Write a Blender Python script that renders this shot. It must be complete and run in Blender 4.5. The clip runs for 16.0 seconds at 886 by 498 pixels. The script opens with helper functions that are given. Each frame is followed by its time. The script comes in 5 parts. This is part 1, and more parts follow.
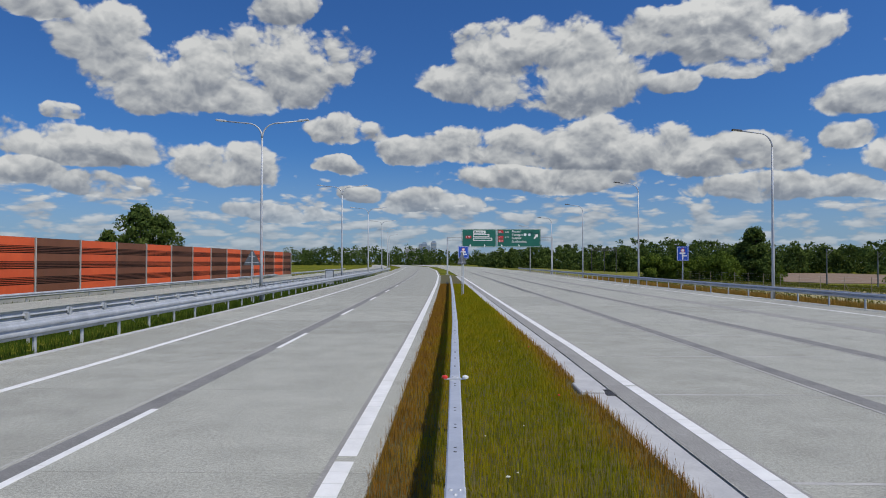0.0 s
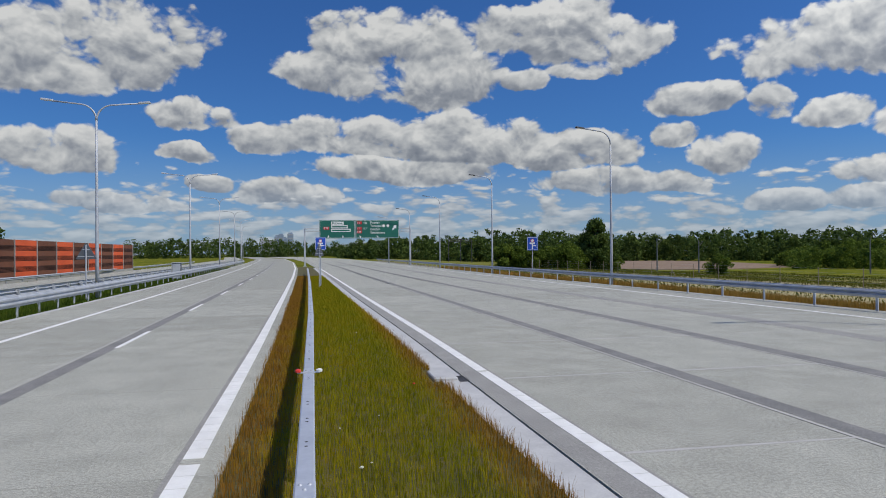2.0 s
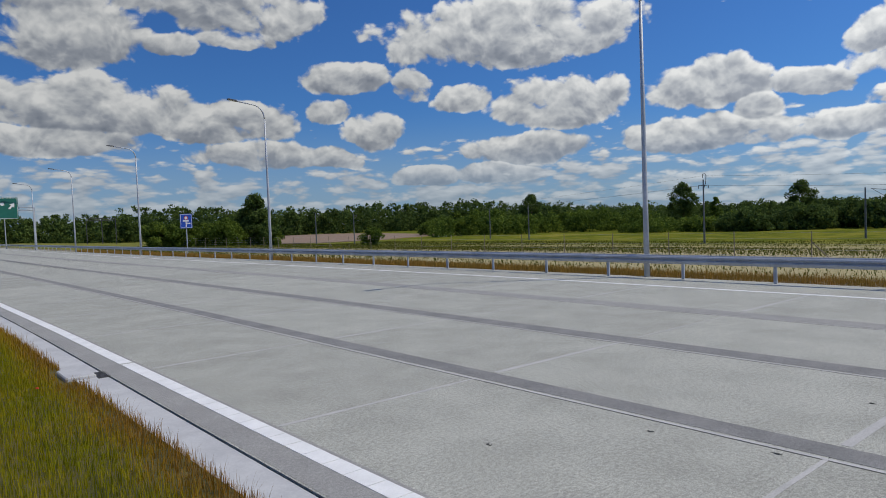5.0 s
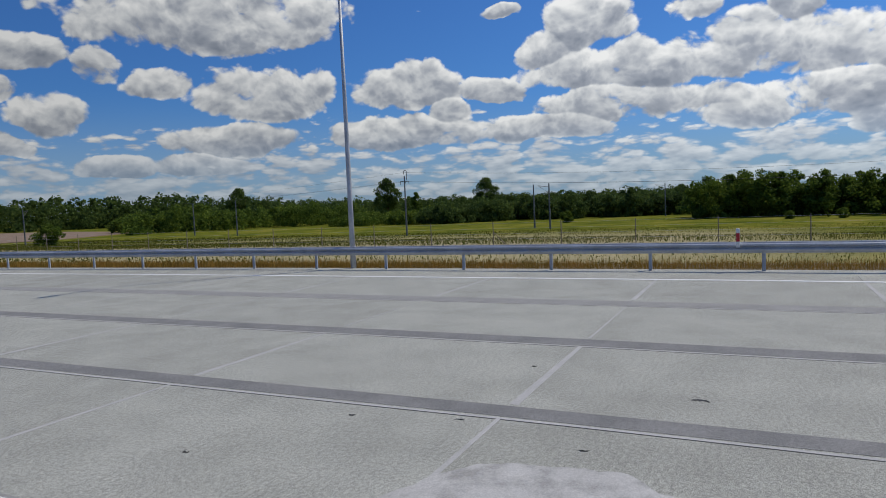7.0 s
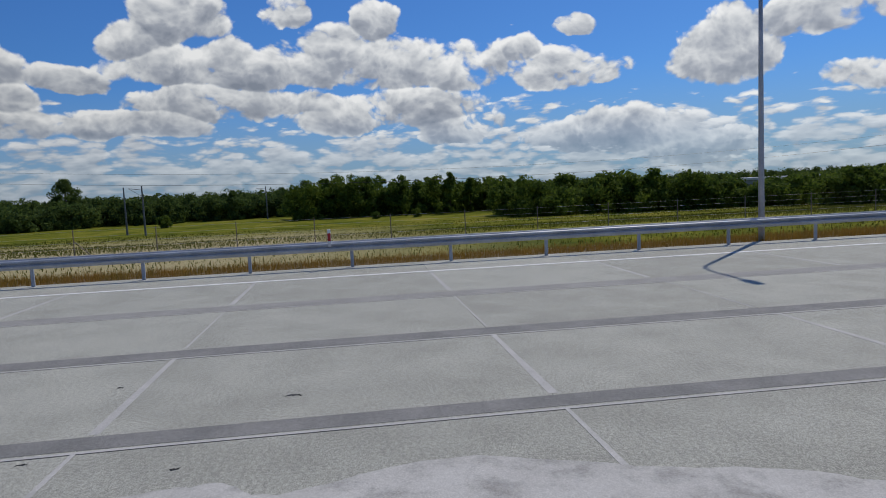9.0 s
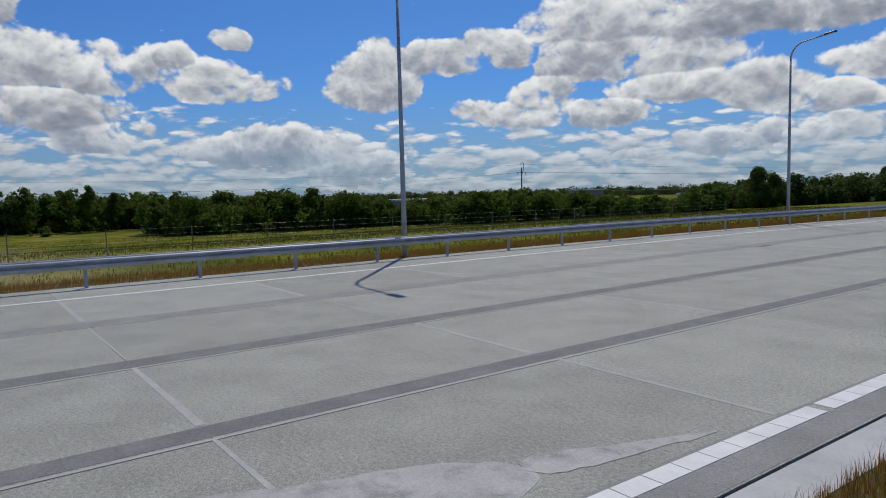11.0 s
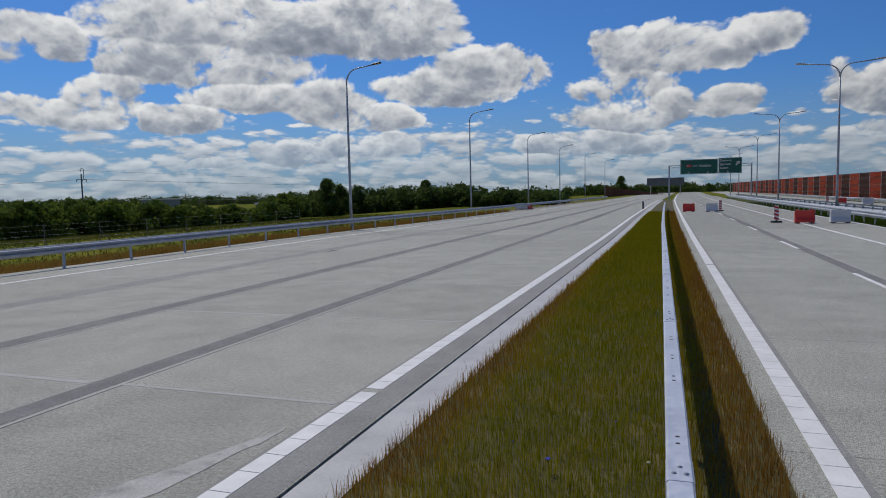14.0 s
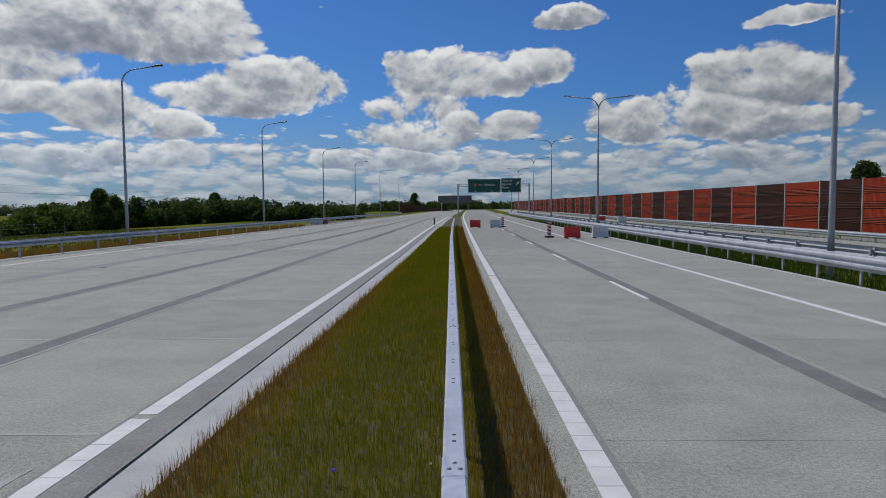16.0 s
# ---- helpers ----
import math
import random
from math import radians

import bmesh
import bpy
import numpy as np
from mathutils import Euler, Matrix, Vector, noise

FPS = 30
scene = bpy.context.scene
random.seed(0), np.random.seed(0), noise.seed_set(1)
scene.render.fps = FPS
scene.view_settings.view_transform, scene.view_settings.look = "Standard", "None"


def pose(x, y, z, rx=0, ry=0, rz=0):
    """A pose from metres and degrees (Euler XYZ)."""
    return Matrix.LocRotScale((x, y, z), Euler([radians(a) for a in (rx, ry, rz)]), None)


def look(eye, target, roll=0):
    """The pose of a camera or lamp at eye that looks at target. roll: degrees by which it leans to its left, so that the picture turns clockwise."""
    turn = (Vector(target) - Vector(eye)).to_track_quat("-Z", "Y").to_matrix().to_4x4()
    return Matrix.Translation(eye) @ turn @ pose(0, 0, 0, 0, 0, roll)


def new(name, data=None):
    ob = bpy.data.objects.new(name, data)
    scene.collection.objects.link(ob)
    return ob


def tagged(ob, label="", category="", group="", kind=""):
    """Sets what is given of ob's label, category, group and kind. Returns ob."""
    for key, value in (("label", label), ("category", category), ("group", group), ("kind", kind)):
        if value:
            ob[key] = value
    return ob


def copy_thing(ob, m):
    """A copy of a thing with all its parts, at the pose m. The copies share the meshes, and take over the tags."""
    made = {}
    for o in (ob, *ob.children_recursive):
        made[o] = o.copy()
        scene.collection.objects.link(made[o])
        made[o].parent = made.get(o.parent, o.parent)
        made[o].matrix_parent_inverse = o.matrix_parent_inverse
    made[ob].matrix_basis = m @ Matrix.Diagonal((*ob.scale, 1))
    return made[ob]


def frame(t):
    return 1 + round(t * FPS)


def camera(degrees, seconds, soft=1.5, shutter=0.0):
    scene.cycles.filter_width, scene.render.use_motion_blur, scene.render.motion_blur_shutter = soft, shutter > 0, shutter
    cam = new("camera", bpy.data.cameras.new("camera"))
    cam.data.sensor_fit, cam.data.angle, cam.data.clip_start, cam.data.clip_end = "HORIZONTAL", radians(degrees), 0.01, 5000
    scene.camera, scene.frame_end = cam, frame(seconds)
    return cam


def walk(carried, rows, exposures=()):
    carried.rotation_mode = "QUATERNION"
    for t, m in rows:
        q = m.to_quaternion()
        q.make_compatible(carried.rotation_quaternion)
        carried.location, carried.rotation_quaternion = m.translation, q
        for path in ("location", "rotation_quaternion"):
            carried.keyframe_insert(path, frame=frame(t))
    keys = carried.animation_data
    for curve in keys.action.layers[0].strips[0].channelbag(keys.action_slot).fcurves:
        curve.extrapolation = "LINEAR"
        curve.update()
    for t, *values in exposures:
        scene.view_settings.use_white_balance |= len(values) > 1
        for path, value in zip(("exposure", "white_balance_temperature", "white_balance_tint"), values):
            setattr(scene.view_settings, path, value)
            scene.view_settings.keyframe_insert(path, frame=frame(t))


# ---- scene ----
cam = camera(67.61, 16.0, soft=0.95)
ROWS = [
    (0.0, -0.020, 0.353, 2.516, 1.04, 1.14, -0.09),
    (0.5, -0.007, 0.353, 2.513, -1.08, 0.76, 0.28),
    (1.0, 0.014, 0.352, 2.515, -4.29, 0.60, 0.50),
    (1.5, 0.035, 0.350, 2.518, -7.80, 0.74, 0.54),
    (2.0, 0.055, 0.346, 2.514, -11.12, 0.33, 0.46),
    (2.5, 0.076, 0.342, 2.520, -14.51, -0.33, 0.73),
    (3.0, 0.100, 0.334, 2.525, -18.56, -0.55, 0.49),
    (5.5, 0.239, 0.247, 2.525, -45.28, -2.92, 2.30),
    (6.0, 0.263, 0.220, 2.509, -51.02, -3.13, 1.82),
    (6.5, 0.287, 0.185, 2.494, -58.15, -3.56, 1.38),
    (7.0, 0.305, 0.152, 2.482, -64.35, -3.97, 2.50),
    (7.5, 0.322, 0.109, 2.486, -71.93, -4.27, 2.49),
    (8.0, 0.335, 0.055, 2.497, -80.87, -4.77, 3.57),
    (8.5, 0.339, 0.009, 2.480, -88.63, -5.14, 3.48),
    (9.0, 0.336, -0.048, 2.478, -97.65, -5.25, 2.74),
    (9.5, 0.326, -0.096, 2.497, -105.71, -5.18, 2.23),
    (10.0, 0.310, -0.141, 2.500, -113.41, -4.69, 1.98),
    (12.5, 0.196, -0.284, 2.534, -143.43, -5.19, 0.99),
    (13.0, 0.165, -0.305, 2.525, -149.54, -4.83, 1.25),
    (13.5, 0.132, -0.322, 2.516, -155.69, -4.78, 1.44),
    (14.0, 0.099, -0.335, 2.504, -161.61, -4.79, 1.34),
    (14.5, 0.066, -0.344, 2.493, -167.25, -4.68, 0.94),
    (15.0, 0.032, -0.350, 2.478, -172.78, -4.08, 0.95),
    (15.5, 0.010, -0.352, 2.464, -176.43, -3.91, 0.75),
    (16.0, -0.007, -0.353, 2.451, -179.15, -3.74, 0.43),
]


def eye_pose(x, y, z, yaw, pitch, roll):
    a, b = radians(yaw), radians(pitch)
    ahead = Vector((-math.sin(a) * math.cos(b), math.cos(a) * math.cos(b), math.sin(b)))
    eye = Vector((x, y, z))
    return look(eye, eye + ahead, -roll)


walk(cam, [(r[0], eye_pose(*r[1:])) for r in ROWS], [(0.0, -0.05, 6650, 8), (3.0, -0.08, 6650, 8), (5.5, -0.2, 6650, 8), (9.0, -0.42, 6600, 9), (12.5, -0.55, 6600, 9), (16.0, -0.58, 6600, 9)])

# ---- light ----
SUN_AZ, SUN_EL = 133.5, 53.5
to_sun = Vector((math.sin(radians(SUN_AZ)) * math.cos(radians(SUN_EL)), math.cos(radians(SUN_AZ)) * math.cos(radians(SUN_EL)), math.sin(radians(SUN_EL))))
sun_data = bpy.data.lights.new("sun", "SUN")
sun_data.energy, sun_data.angle, sun_data.color = 3.6, radians(0.6), (1.0, 0.93, 0.82)
sun = new("sun", sun_data)
sun.matrix_world = look(to_sun * 100, (0, 0, 0))


class Nodes:
    """Small helper to wire node trees."""

    def __init__(self, tree):
        self.tree = tree

    def node(self, kind, **props):
        n = self.tree.nodes.new(kind)
        for key, value in props.items():
            setattr(n, key, value)
        return n

    def put(self, socket, value):
        if isinstance(value, bpy.types.NodeSocket):
            self.tree.links.new(value, socket)
        elif value is not None:
            socket.default_value = value

    def math(self, op, a, b=None, c=None, clamp=False):
        n = self.node("ShaderNodeMath", operation=op, use_clamp=clamp)
        for s, x in zip(n.inputs, (a, b, c)):
            self.put(s, x)
        return n.outputs[0]

    def vec(self, op, a, b=None):
        n = self.node("ShaderNodeVectorMath", operation=op)
        self.put(n.inputs[0], a)
        self.put(n.inputs[1], b)
        return n.outputs[0]

    def noise(self, scale, detail=4.0, rough=0.55, coord=None, dims="3D"):
        n = self.node("ShaderNodeTexNoise", noise_dimensions=dims)
        self.put(n.inputs["Vector"], coord)
        n.inputs["Scale"].default_value, n.inputs["Detail"].default_value, n.inputs["Roughness"].default_value = scale, detail, rough
        return n.outputs["Fac"]

    def ramp(self, fac, stops):
        n = self.node("ShaderNodeValToRGB")
        els = n.color_ramp.elements
        while len(els) < len(stops):
            els.new(0.5)
        for e, (p, col) in zip(els, stops):
            e.position, e.color = p, (*col, 1.0) if len(col) == 3 else col
        self.put(n.inputs[0], fac)
        return n.outputs[0]

    def mix(self, fac, a, b, mode="MIX"):
        n = self.node("ShaderNodeMix", data_type="RGBA", blend_type=mode)
        self.put(n.inputs[0], fac)
        self.put(n.inputs[6], (*a, 1.0) if isinstance(a, tuple) else a)
        self.put(n.inputs[7], (*b, 1.0) if isinstance(b, tuple) else b)
        return n.outputs[2]

    def smooth(self, x, lo, hi, out_lo=0.0, out_hi=1.0):
        n = self.node("ShaderNodeMapRange", interpolation_type="SMOOTHSTEP")
        for s, val in zip(n.inputs, (x, lo, hi, out_lo, out_hi)):
            self.put(s, val)
        return n.outputs[0]


# azimuth from +y clockwise, elevation, half width, half height of the cumulus lobes, in degrees
CLOUDS_A = [
    (-33.2, 6.5, 2.5, 1.2), (-33.0, 18.4, 2.1, 0.9), (-31.1, 8.9, 7.2, 1.7), (-31.1, 11.3, 1.8, 0.7), (-28.2, 5.8, 3.4, 1.1), (-27.5, 16.6, 3.7, 2.4),
    (-22.8, 13.2, 5.1, 1.8), (-21.5, 15.0, 8.2, 3.0), (-19.3, 7.6, 4.3, 1.8), (-14.8, 20.6, 3.3, 1.8), (-14.7, 4.0, 4.2, 0.8), (-14.5, 16.0, 5.3, 3.3),
    (-9.8, 8.0, 2.2, 0.7), (-9.5, 10.9, 3.7, 1.3), (-8.1, 5.8, 1.5, 0.7), (-3.7, 9.4, 2.7, 1.3), (-1.7, 5.0, 4.6, 1.0), (1.7, 15.1, 4.4, 1.9),
    (4.6, 9.7, 7.7, 1.7), (6.8, 17.5, 6.5, 2.6), (7.5, 7.0, 6.7, 1.2), (9.9, 14.6, 6.6, 2.5),
]
CLOUDS_B = [
    (13.2, 9.6, 6.9, 2.2), (18.6, 14.4, 1.7, 0.9), (20.1, 18.2, 6.4, 2.1), (21.6, 8.4, 5.4, 1.7), (23.5, 15.0, 2.9, 0.8), (24.5, 16.8, 5.6, 2.1),
    (25.6, 5.8, 5.9, 1.1), (30.6, 9.5, 2.0, 1.0), (31.1, 5.4, 2.7, 0.8), (32.2, 12.1, 3.4, 1.3), (34.7, 8.0, 2.6, 1.6), (37.5, 11.4, 1.6, 1.3),
    (39.5, 3.8, 2.9, 0.9), (41.9, 10.3, 2.7, 1.3), (44.3, 3.8, 3.4, 0.9), (44.7, 15.2, 9.2, 2.7), (47.2, 5.7, 4.2, 1.3), (49.3, 9.5, 5.2, 2.0),
    (52.4, 15.1, 4.6, 2.1), (58.9, 6.1, 3.4, 1.2), (61.7, 5.8, 4.7, 1.2), (62.2, 9.6, 4.1, 1.8),
]
CLOUDS_C = [
    (65.4, 5.9, 4.5, 1.1), (65.4, 7.4, 1.6, 1.2), (69.2, 9.1, 2.5, 1.1), (69.8, 15.3, 1.2, 0.5), (73.5, 5.9, 6.3, 1.1), (73.6, 12.3, 2.3, 1.5),
    (77.4, 14.0, 3.3, 2.2), (78.7, 7.5, 6.0, 1.4), (79.8, 10.2, 6.7, 1.8), (85.8, 14.4, 1.7, 1.3), (87.3, 7.5, 3.5, 1.0), (89.5, 12.0, 3.0, 1.6),
    (92.9, 14.0, 1.9, 1.7), (94.0, 6.6, 8.1, 1.6), (94.2, 10.3, 9.2, 2.3), (99.8, 9.7, 4.4, 1.9), (100.0, 5.0, 3.5, 1.3), (104.8, 10.9, 1.9, 1.1),
    (108.3, 9.3, 5.3, 1.5), (109.0, 12.7, 1.8, 0.8), (109.1, 12.5, 1.5, 0.8), (111.9, 8.8, 1.7, 0.8),
]
CLOUDS_D = [
    (112.7, 3.8, 7.3, 1.8), (119.5, 2.4, 3.9, 1.6), (121.1, 9.3, 4.0, 2.8), (126.7, 10.9, 5.4, 1.5), (131.4, 11.6, 2.7, 1.6), (133.1, 6.7, 4.6, 1.2),
    (135.0, 8.0, 3.2, 1.7), (137.4, 10.8, 2.8, 1.7), (138.7, 6.3, 1.2, 1.2), (139.8, 13.3, 5.7, 2.4), (140.5, 6.2, 3.0, 1.3), (142.4, 2.6, 2.3, 0.5),
    (143.5, 10.5, 7.1, 2.0), (145.9, 8.0, 4.8, 1.5), (146.9, 13.4, 7.1, 2.7), (149.2, 3.4, 4.3, 1.0), (152.1, 7.5, 3.5, 1.9), (155.8, 4.1, 4.6, 1.3),
    (156.2, 6.4, 3.4, 1.2), (156.2, 13.7, 8.1, 2.6), (162.0, 8.8, 5.6, 1.6), (165.8, 9.9, 5.1, 1.8),
]
CLOUDS_E = [
    (174.4, 3.8, 6.5, 1.1), (176.1, 8.5, 3.9, 1.6), (177.4, 6.2, 5.2, 1.7), (179.0, 10.6, 4.8, 1.9), (183.3, 11.1, 4.1, 2.0), (184.6, 6.4, 2.9, 1.2),
    (184.8, 6.5, 2.9, 1.1), (186.9, 11.6, 3.2, 1.6), (190.6, 15.2, 2.3, 0.8), (195.5, 6.2, 3.6, 1.3), (200.1, 7.2, 6.9, 1.9), (201.4, 3.6, 6.0, 1.0),
    (203.2, 9.5, 5.0, 2.1), (205.9, 6.2, 4.6, 1.2), (206.8, 13.7, 3.4, 0.6), (206.9, 9.0, 3.4, 1.8),
]


def build_world():
    world = bpy.data.worlds.new("sky")
    scene.world = world
    world.use_nodes = True
    N = Nodes(world.node_tree)
    world.node_tree.nodes.clear()
    sky = N.node("ShaderNodeTexSky", sky_type="NISHITA", sun_disc=False)
    sky.sun_elevation, sky.sun_rotation, sky.air_density, sky.dust_density, sky.ozone_density = radians(SUN_EL), radians(SUN_AZ), 1.0, 0.6, 2.5
    d = N.node("ShaderNodeTexCoord").outputs["Generated"]
    xyz = N.node("ShaderNodeSeparateXYZ")
    N.put(xyz.inputs[0], d)
    x, y, z = xyz.outputs
    deg = 180 / math.pi
    el = N.math("MULTIPLY", N.math("ARCSINE", z), deg)
    az0 = N.math("MULTIPLY", N.math("ARCTAN2", x, y), deg)
    # azimuth from -80 to 280
    az = N.math("ADD", az0, N.math("MULTIPLY", N.math("LESS_THAN", az0, -80.0), 360.0))

    def puffs(at, scale, lobes, detail=9.0, grain=0.6):
        """Heaped-up cloud density at a direction."""
        total_puff = N.math("MULTIPLY", N.math("SUBTRACT", N.noise(scale, detail, grain, at), 0.5), 0.85)
        for size, share in lobes:
            vor = N.node("ShaderNodeTexVoronoi", feature="SMOOTH_F1")
            N.put(vor.inputs["Vector"], at)
            vor.inputs["Scale"].default_value, vor.inputs["Smoothness"].default_value = size, 0.35
            total_puff = N.math("ADD", total_puff, N.math("MULTIPLY", N.math("SUBTRACT", 0.42, vor.outputs["Distance"]), share))
        return total_puff

    wob = N.node("ShaderNodeTexNoise")
    N.put(wob.inputs["Vector"], d)
    wob.inputs["Scale"].default_value, wob.inputs["Detail"].default_value = 9.0, 4.0
    bend = N.node("ShaderNodeVectorMath", operation="MULTIPLY_ADD")
    N.put(bend.inputs[0], wob.outputs["Color"])
    bend.inputs[1].default_value, bend.inputs[2].default_value = (0.06, 0.06, 0.05), (-0.03, -0.03, -0.025)
    d2 = N.vec("ADD", N.vec("MULTIPLY", d, (1.0, 1.0, 1.3)), bend.outputs[0])
    lobes = ((17.0, 0.36), (44.0, 0.20), (120.0, 0.09))
    billow = puffs(d2, 11.0, lobes)
    up = tuple(0.011 * c for c in (to_sun.x * 0.5, to_sun.y * 0.5, 1.5))
    relief = N.math("SUBTRACT", billow, puffs(N.vec("ADD", d2, up), 11.0, lobes))
    wisp = N.math("MULTIPLY", billow, 5.0)
    # cumulus lobes with flattened bases, their outlines bent out of the round
    off = N.node("ShaderNodeSeparateXYZ")
    N.put(off.inputs[0], wob.outputs["Color"])
    spot = N.node("ShaderNodeCombineXYZ")
    N.put(spot.inputs[0], N.math("ADD", az, N.math("MULTIPLY", N.math("SUBTRACT", off.outputs[0], 0.5), 4.0)))
    N.put(spot.inputs[1], N.math("ADD", el, N.math("MULTIPLY", N.math("SUBTRACT", off.outputs[1], 0.5), 2.0)))
    nearest, height = None, None
    for a, e, w, h in CLOUDS_A + CLOUDS_B + CLOUDS_C + CLOUDS_D + CLOUDS_E:
        q = N.node("ShaderNodeVectorMath", operation="MULTIPLY_ADD")
        if nearest is None:
            N.put(q.inputs[0], spot.outputs[0])
        else:
            # one lobe after the other, to keep few values alive
            chain = N.node("ShaderNodeVectorMath", operation="MULTIPLY_ADD")
            N.put(chain.inputs[0], height)
            chain.inputs[1].default_value = (1e-7, 1e-7, 0.0)
            N.put(chain.inputs[2], spot.outputs[0])
            N.put(q.inputs[0], chain.outputs[0])
        q.inputs[1].default_value, q.inputs[2].default_value = (0.92 / w, 0.90 / h, 0.0), (-0.92 * a / w, -0.90 * e / h, 0.0)
        half = N.vec("MAXIMUM", q.outputs[0], N.vec("MULTIPLY", q.outputs[0], (-1.0, -1.25, 0.0)))
        dot = N.node("ShaderNodeVectorMath", operation="DOT_PRODUCT")
        N.put(dot.inputs[0], half)
        N.put(dot.inputs[1], half)
        f = dot.outputs["Value"]
        part_q = N.node("ShaderNodeSeparateXYZ")
        N.put(part_q.inputs[0], q.outputs[0])
        v = part_q.outputs[1]
        if nearest is None:
            nearest, height = f, v
        else:
            closer = N.smooth(N.math("SUBTRACT", nearest, f), -0.25, 0.25)
            height = N.math("ADD", height, N.math("MULTIPLY", closer, N.math("SUBTRACT", v, height)))
            nearest = N.math("SMOOTH_MIN", nearest, f, 0.15)
    field = N.math("MAXIMUM", N.math("SUBTRACT", 1.0, nearest), -1.6)
    height = N.math("MINIMUM", N.math("MAXIMUM", height, -1.2), 1.2)
    big = N.math("ADD", N.math("MINIMUM", N.math("ADD", N.math("MULTIPLY", field, 1.5), 0.42), 1.1), N.math("MULTIPLY", wisp, 0.8))
    # rows of small clouds, denser towards the horizon
    d3 = N.vec("ADD", N.vec("MULTIPLY", d, (1.0, 1.0, 3.2)), bend.outputs[0])
    small_lobes = ((26.0, 0.40), (70.0, 0.16))
    layer = puffs(d3, 13.0, small_lobes, 6.0)
    layer_up = puffs(N.vec("ADD", d3, (0.0, 0.0, 0.030)), 13.0, small_lobes, 6.0)
    south = N.math("MULTIPLY", N.smooth(az, 40.0, 80.0), 0.035)
    horizon = N.math("ADD", N.smooth(el, 2.5, 10.5, 0.13, -0.34), south)
    small = N.math("MULTIPLY", N.math("ADD", layer, horizon), 3.2)
    total = N.math("MAXIMUM", big, small)
    low = N.smooth(N.math("SUBTRACT", small, big), -0.3, 0.3)
    cover = N.smooth(total, -0.12, 0.45)
    # sunlit tops, grey bases, bright rims against the sun
    facing = N.node("ShaderNodeVectorMath", operation="DOT_PRODUCT")
    N.put(facing.inputs[0], d)
    facing.inputs[1].default_value = tuple(to_sun)
    against = N.smooth(facing.outputs["Value"], -0.1, 0.75)
    tone_big = N.math("ADD", N.math("MULTIPLY", N.math("MULTIPLY", height, N.smooth(field, -0.5, 0.2)), 0.34), N.math("MULTIPLY", relief, 2.0))
    tone_small = N.math("MULTIPLY", N.math("SUBTRACT", layer, layer_up), 1.3)
    tone = N.math("ADD", tone_big, N.math("MULTIPLY", low, N.math("SUBTRACT", tone_small, tone_big)))
    thick = N.smooth(total, 0.35, 1.7)
    tone = N.math("SUBTRACT", tone, N.math("MULTIPLY", thick, N.math("ADD", 0.14, N.math("MULTIPLY", against, 0.26))))
    lit = N.ramp(N.math("ADD", tone, 0.66), [(0.0, (0.23, 0.26, 0.32)), (0.35, (0.36, 0.39, 0.45)), (0.66, (0.60, 0.625, 0.66)), (1.0, (0.88, 0.89, 0.90))])
    bright = N.node("ShaderNodeVectorMath", operation="SCALE")
    N.put(bright.inputs[0], lit)
    N.put(bright.inputs["Scale"], N.math("ADD", 0.74, N.math("MULTIPLY", against, 0.56)))
    # deeper blue away from the sun
    deep = N.node("ShaderNodeVectorMath", operation="SCALE")
    N.put(deep.inputs[0], N.vec("MULTIPLY", sky.outputs[0], (0.029, 0.060, 0.108)))
    N.put(deep.inputs["Scale"], N.smooth(facing.outputs["Value"], -0.45, 0.6, 0.80, 1.10))
    blue = deep.outputs[0]
    # milky air low down
    haze = N.smooth(el, 0.0, 10.0, 0.55, 0.0)
    air = N.mix(haze, blue, (0.32, 0.42, 0.57))
    seen = N.mix(N.math("MULTIPLY", cover, N.smooth(el, 0.0, 7.0, 0.45, 0.97)), air, bright.outputs[0])
    bg = N.node("ShaderNodeBackground")
    N.put(bg.inputs[0], seen)
    bg.inputs[1].default_value = 1.0
    out = N.node("ShaderNodeOutputWorld")
    N.put(out.inputs[0], bg.outputs[0])


build_world()

# ---- materials ----


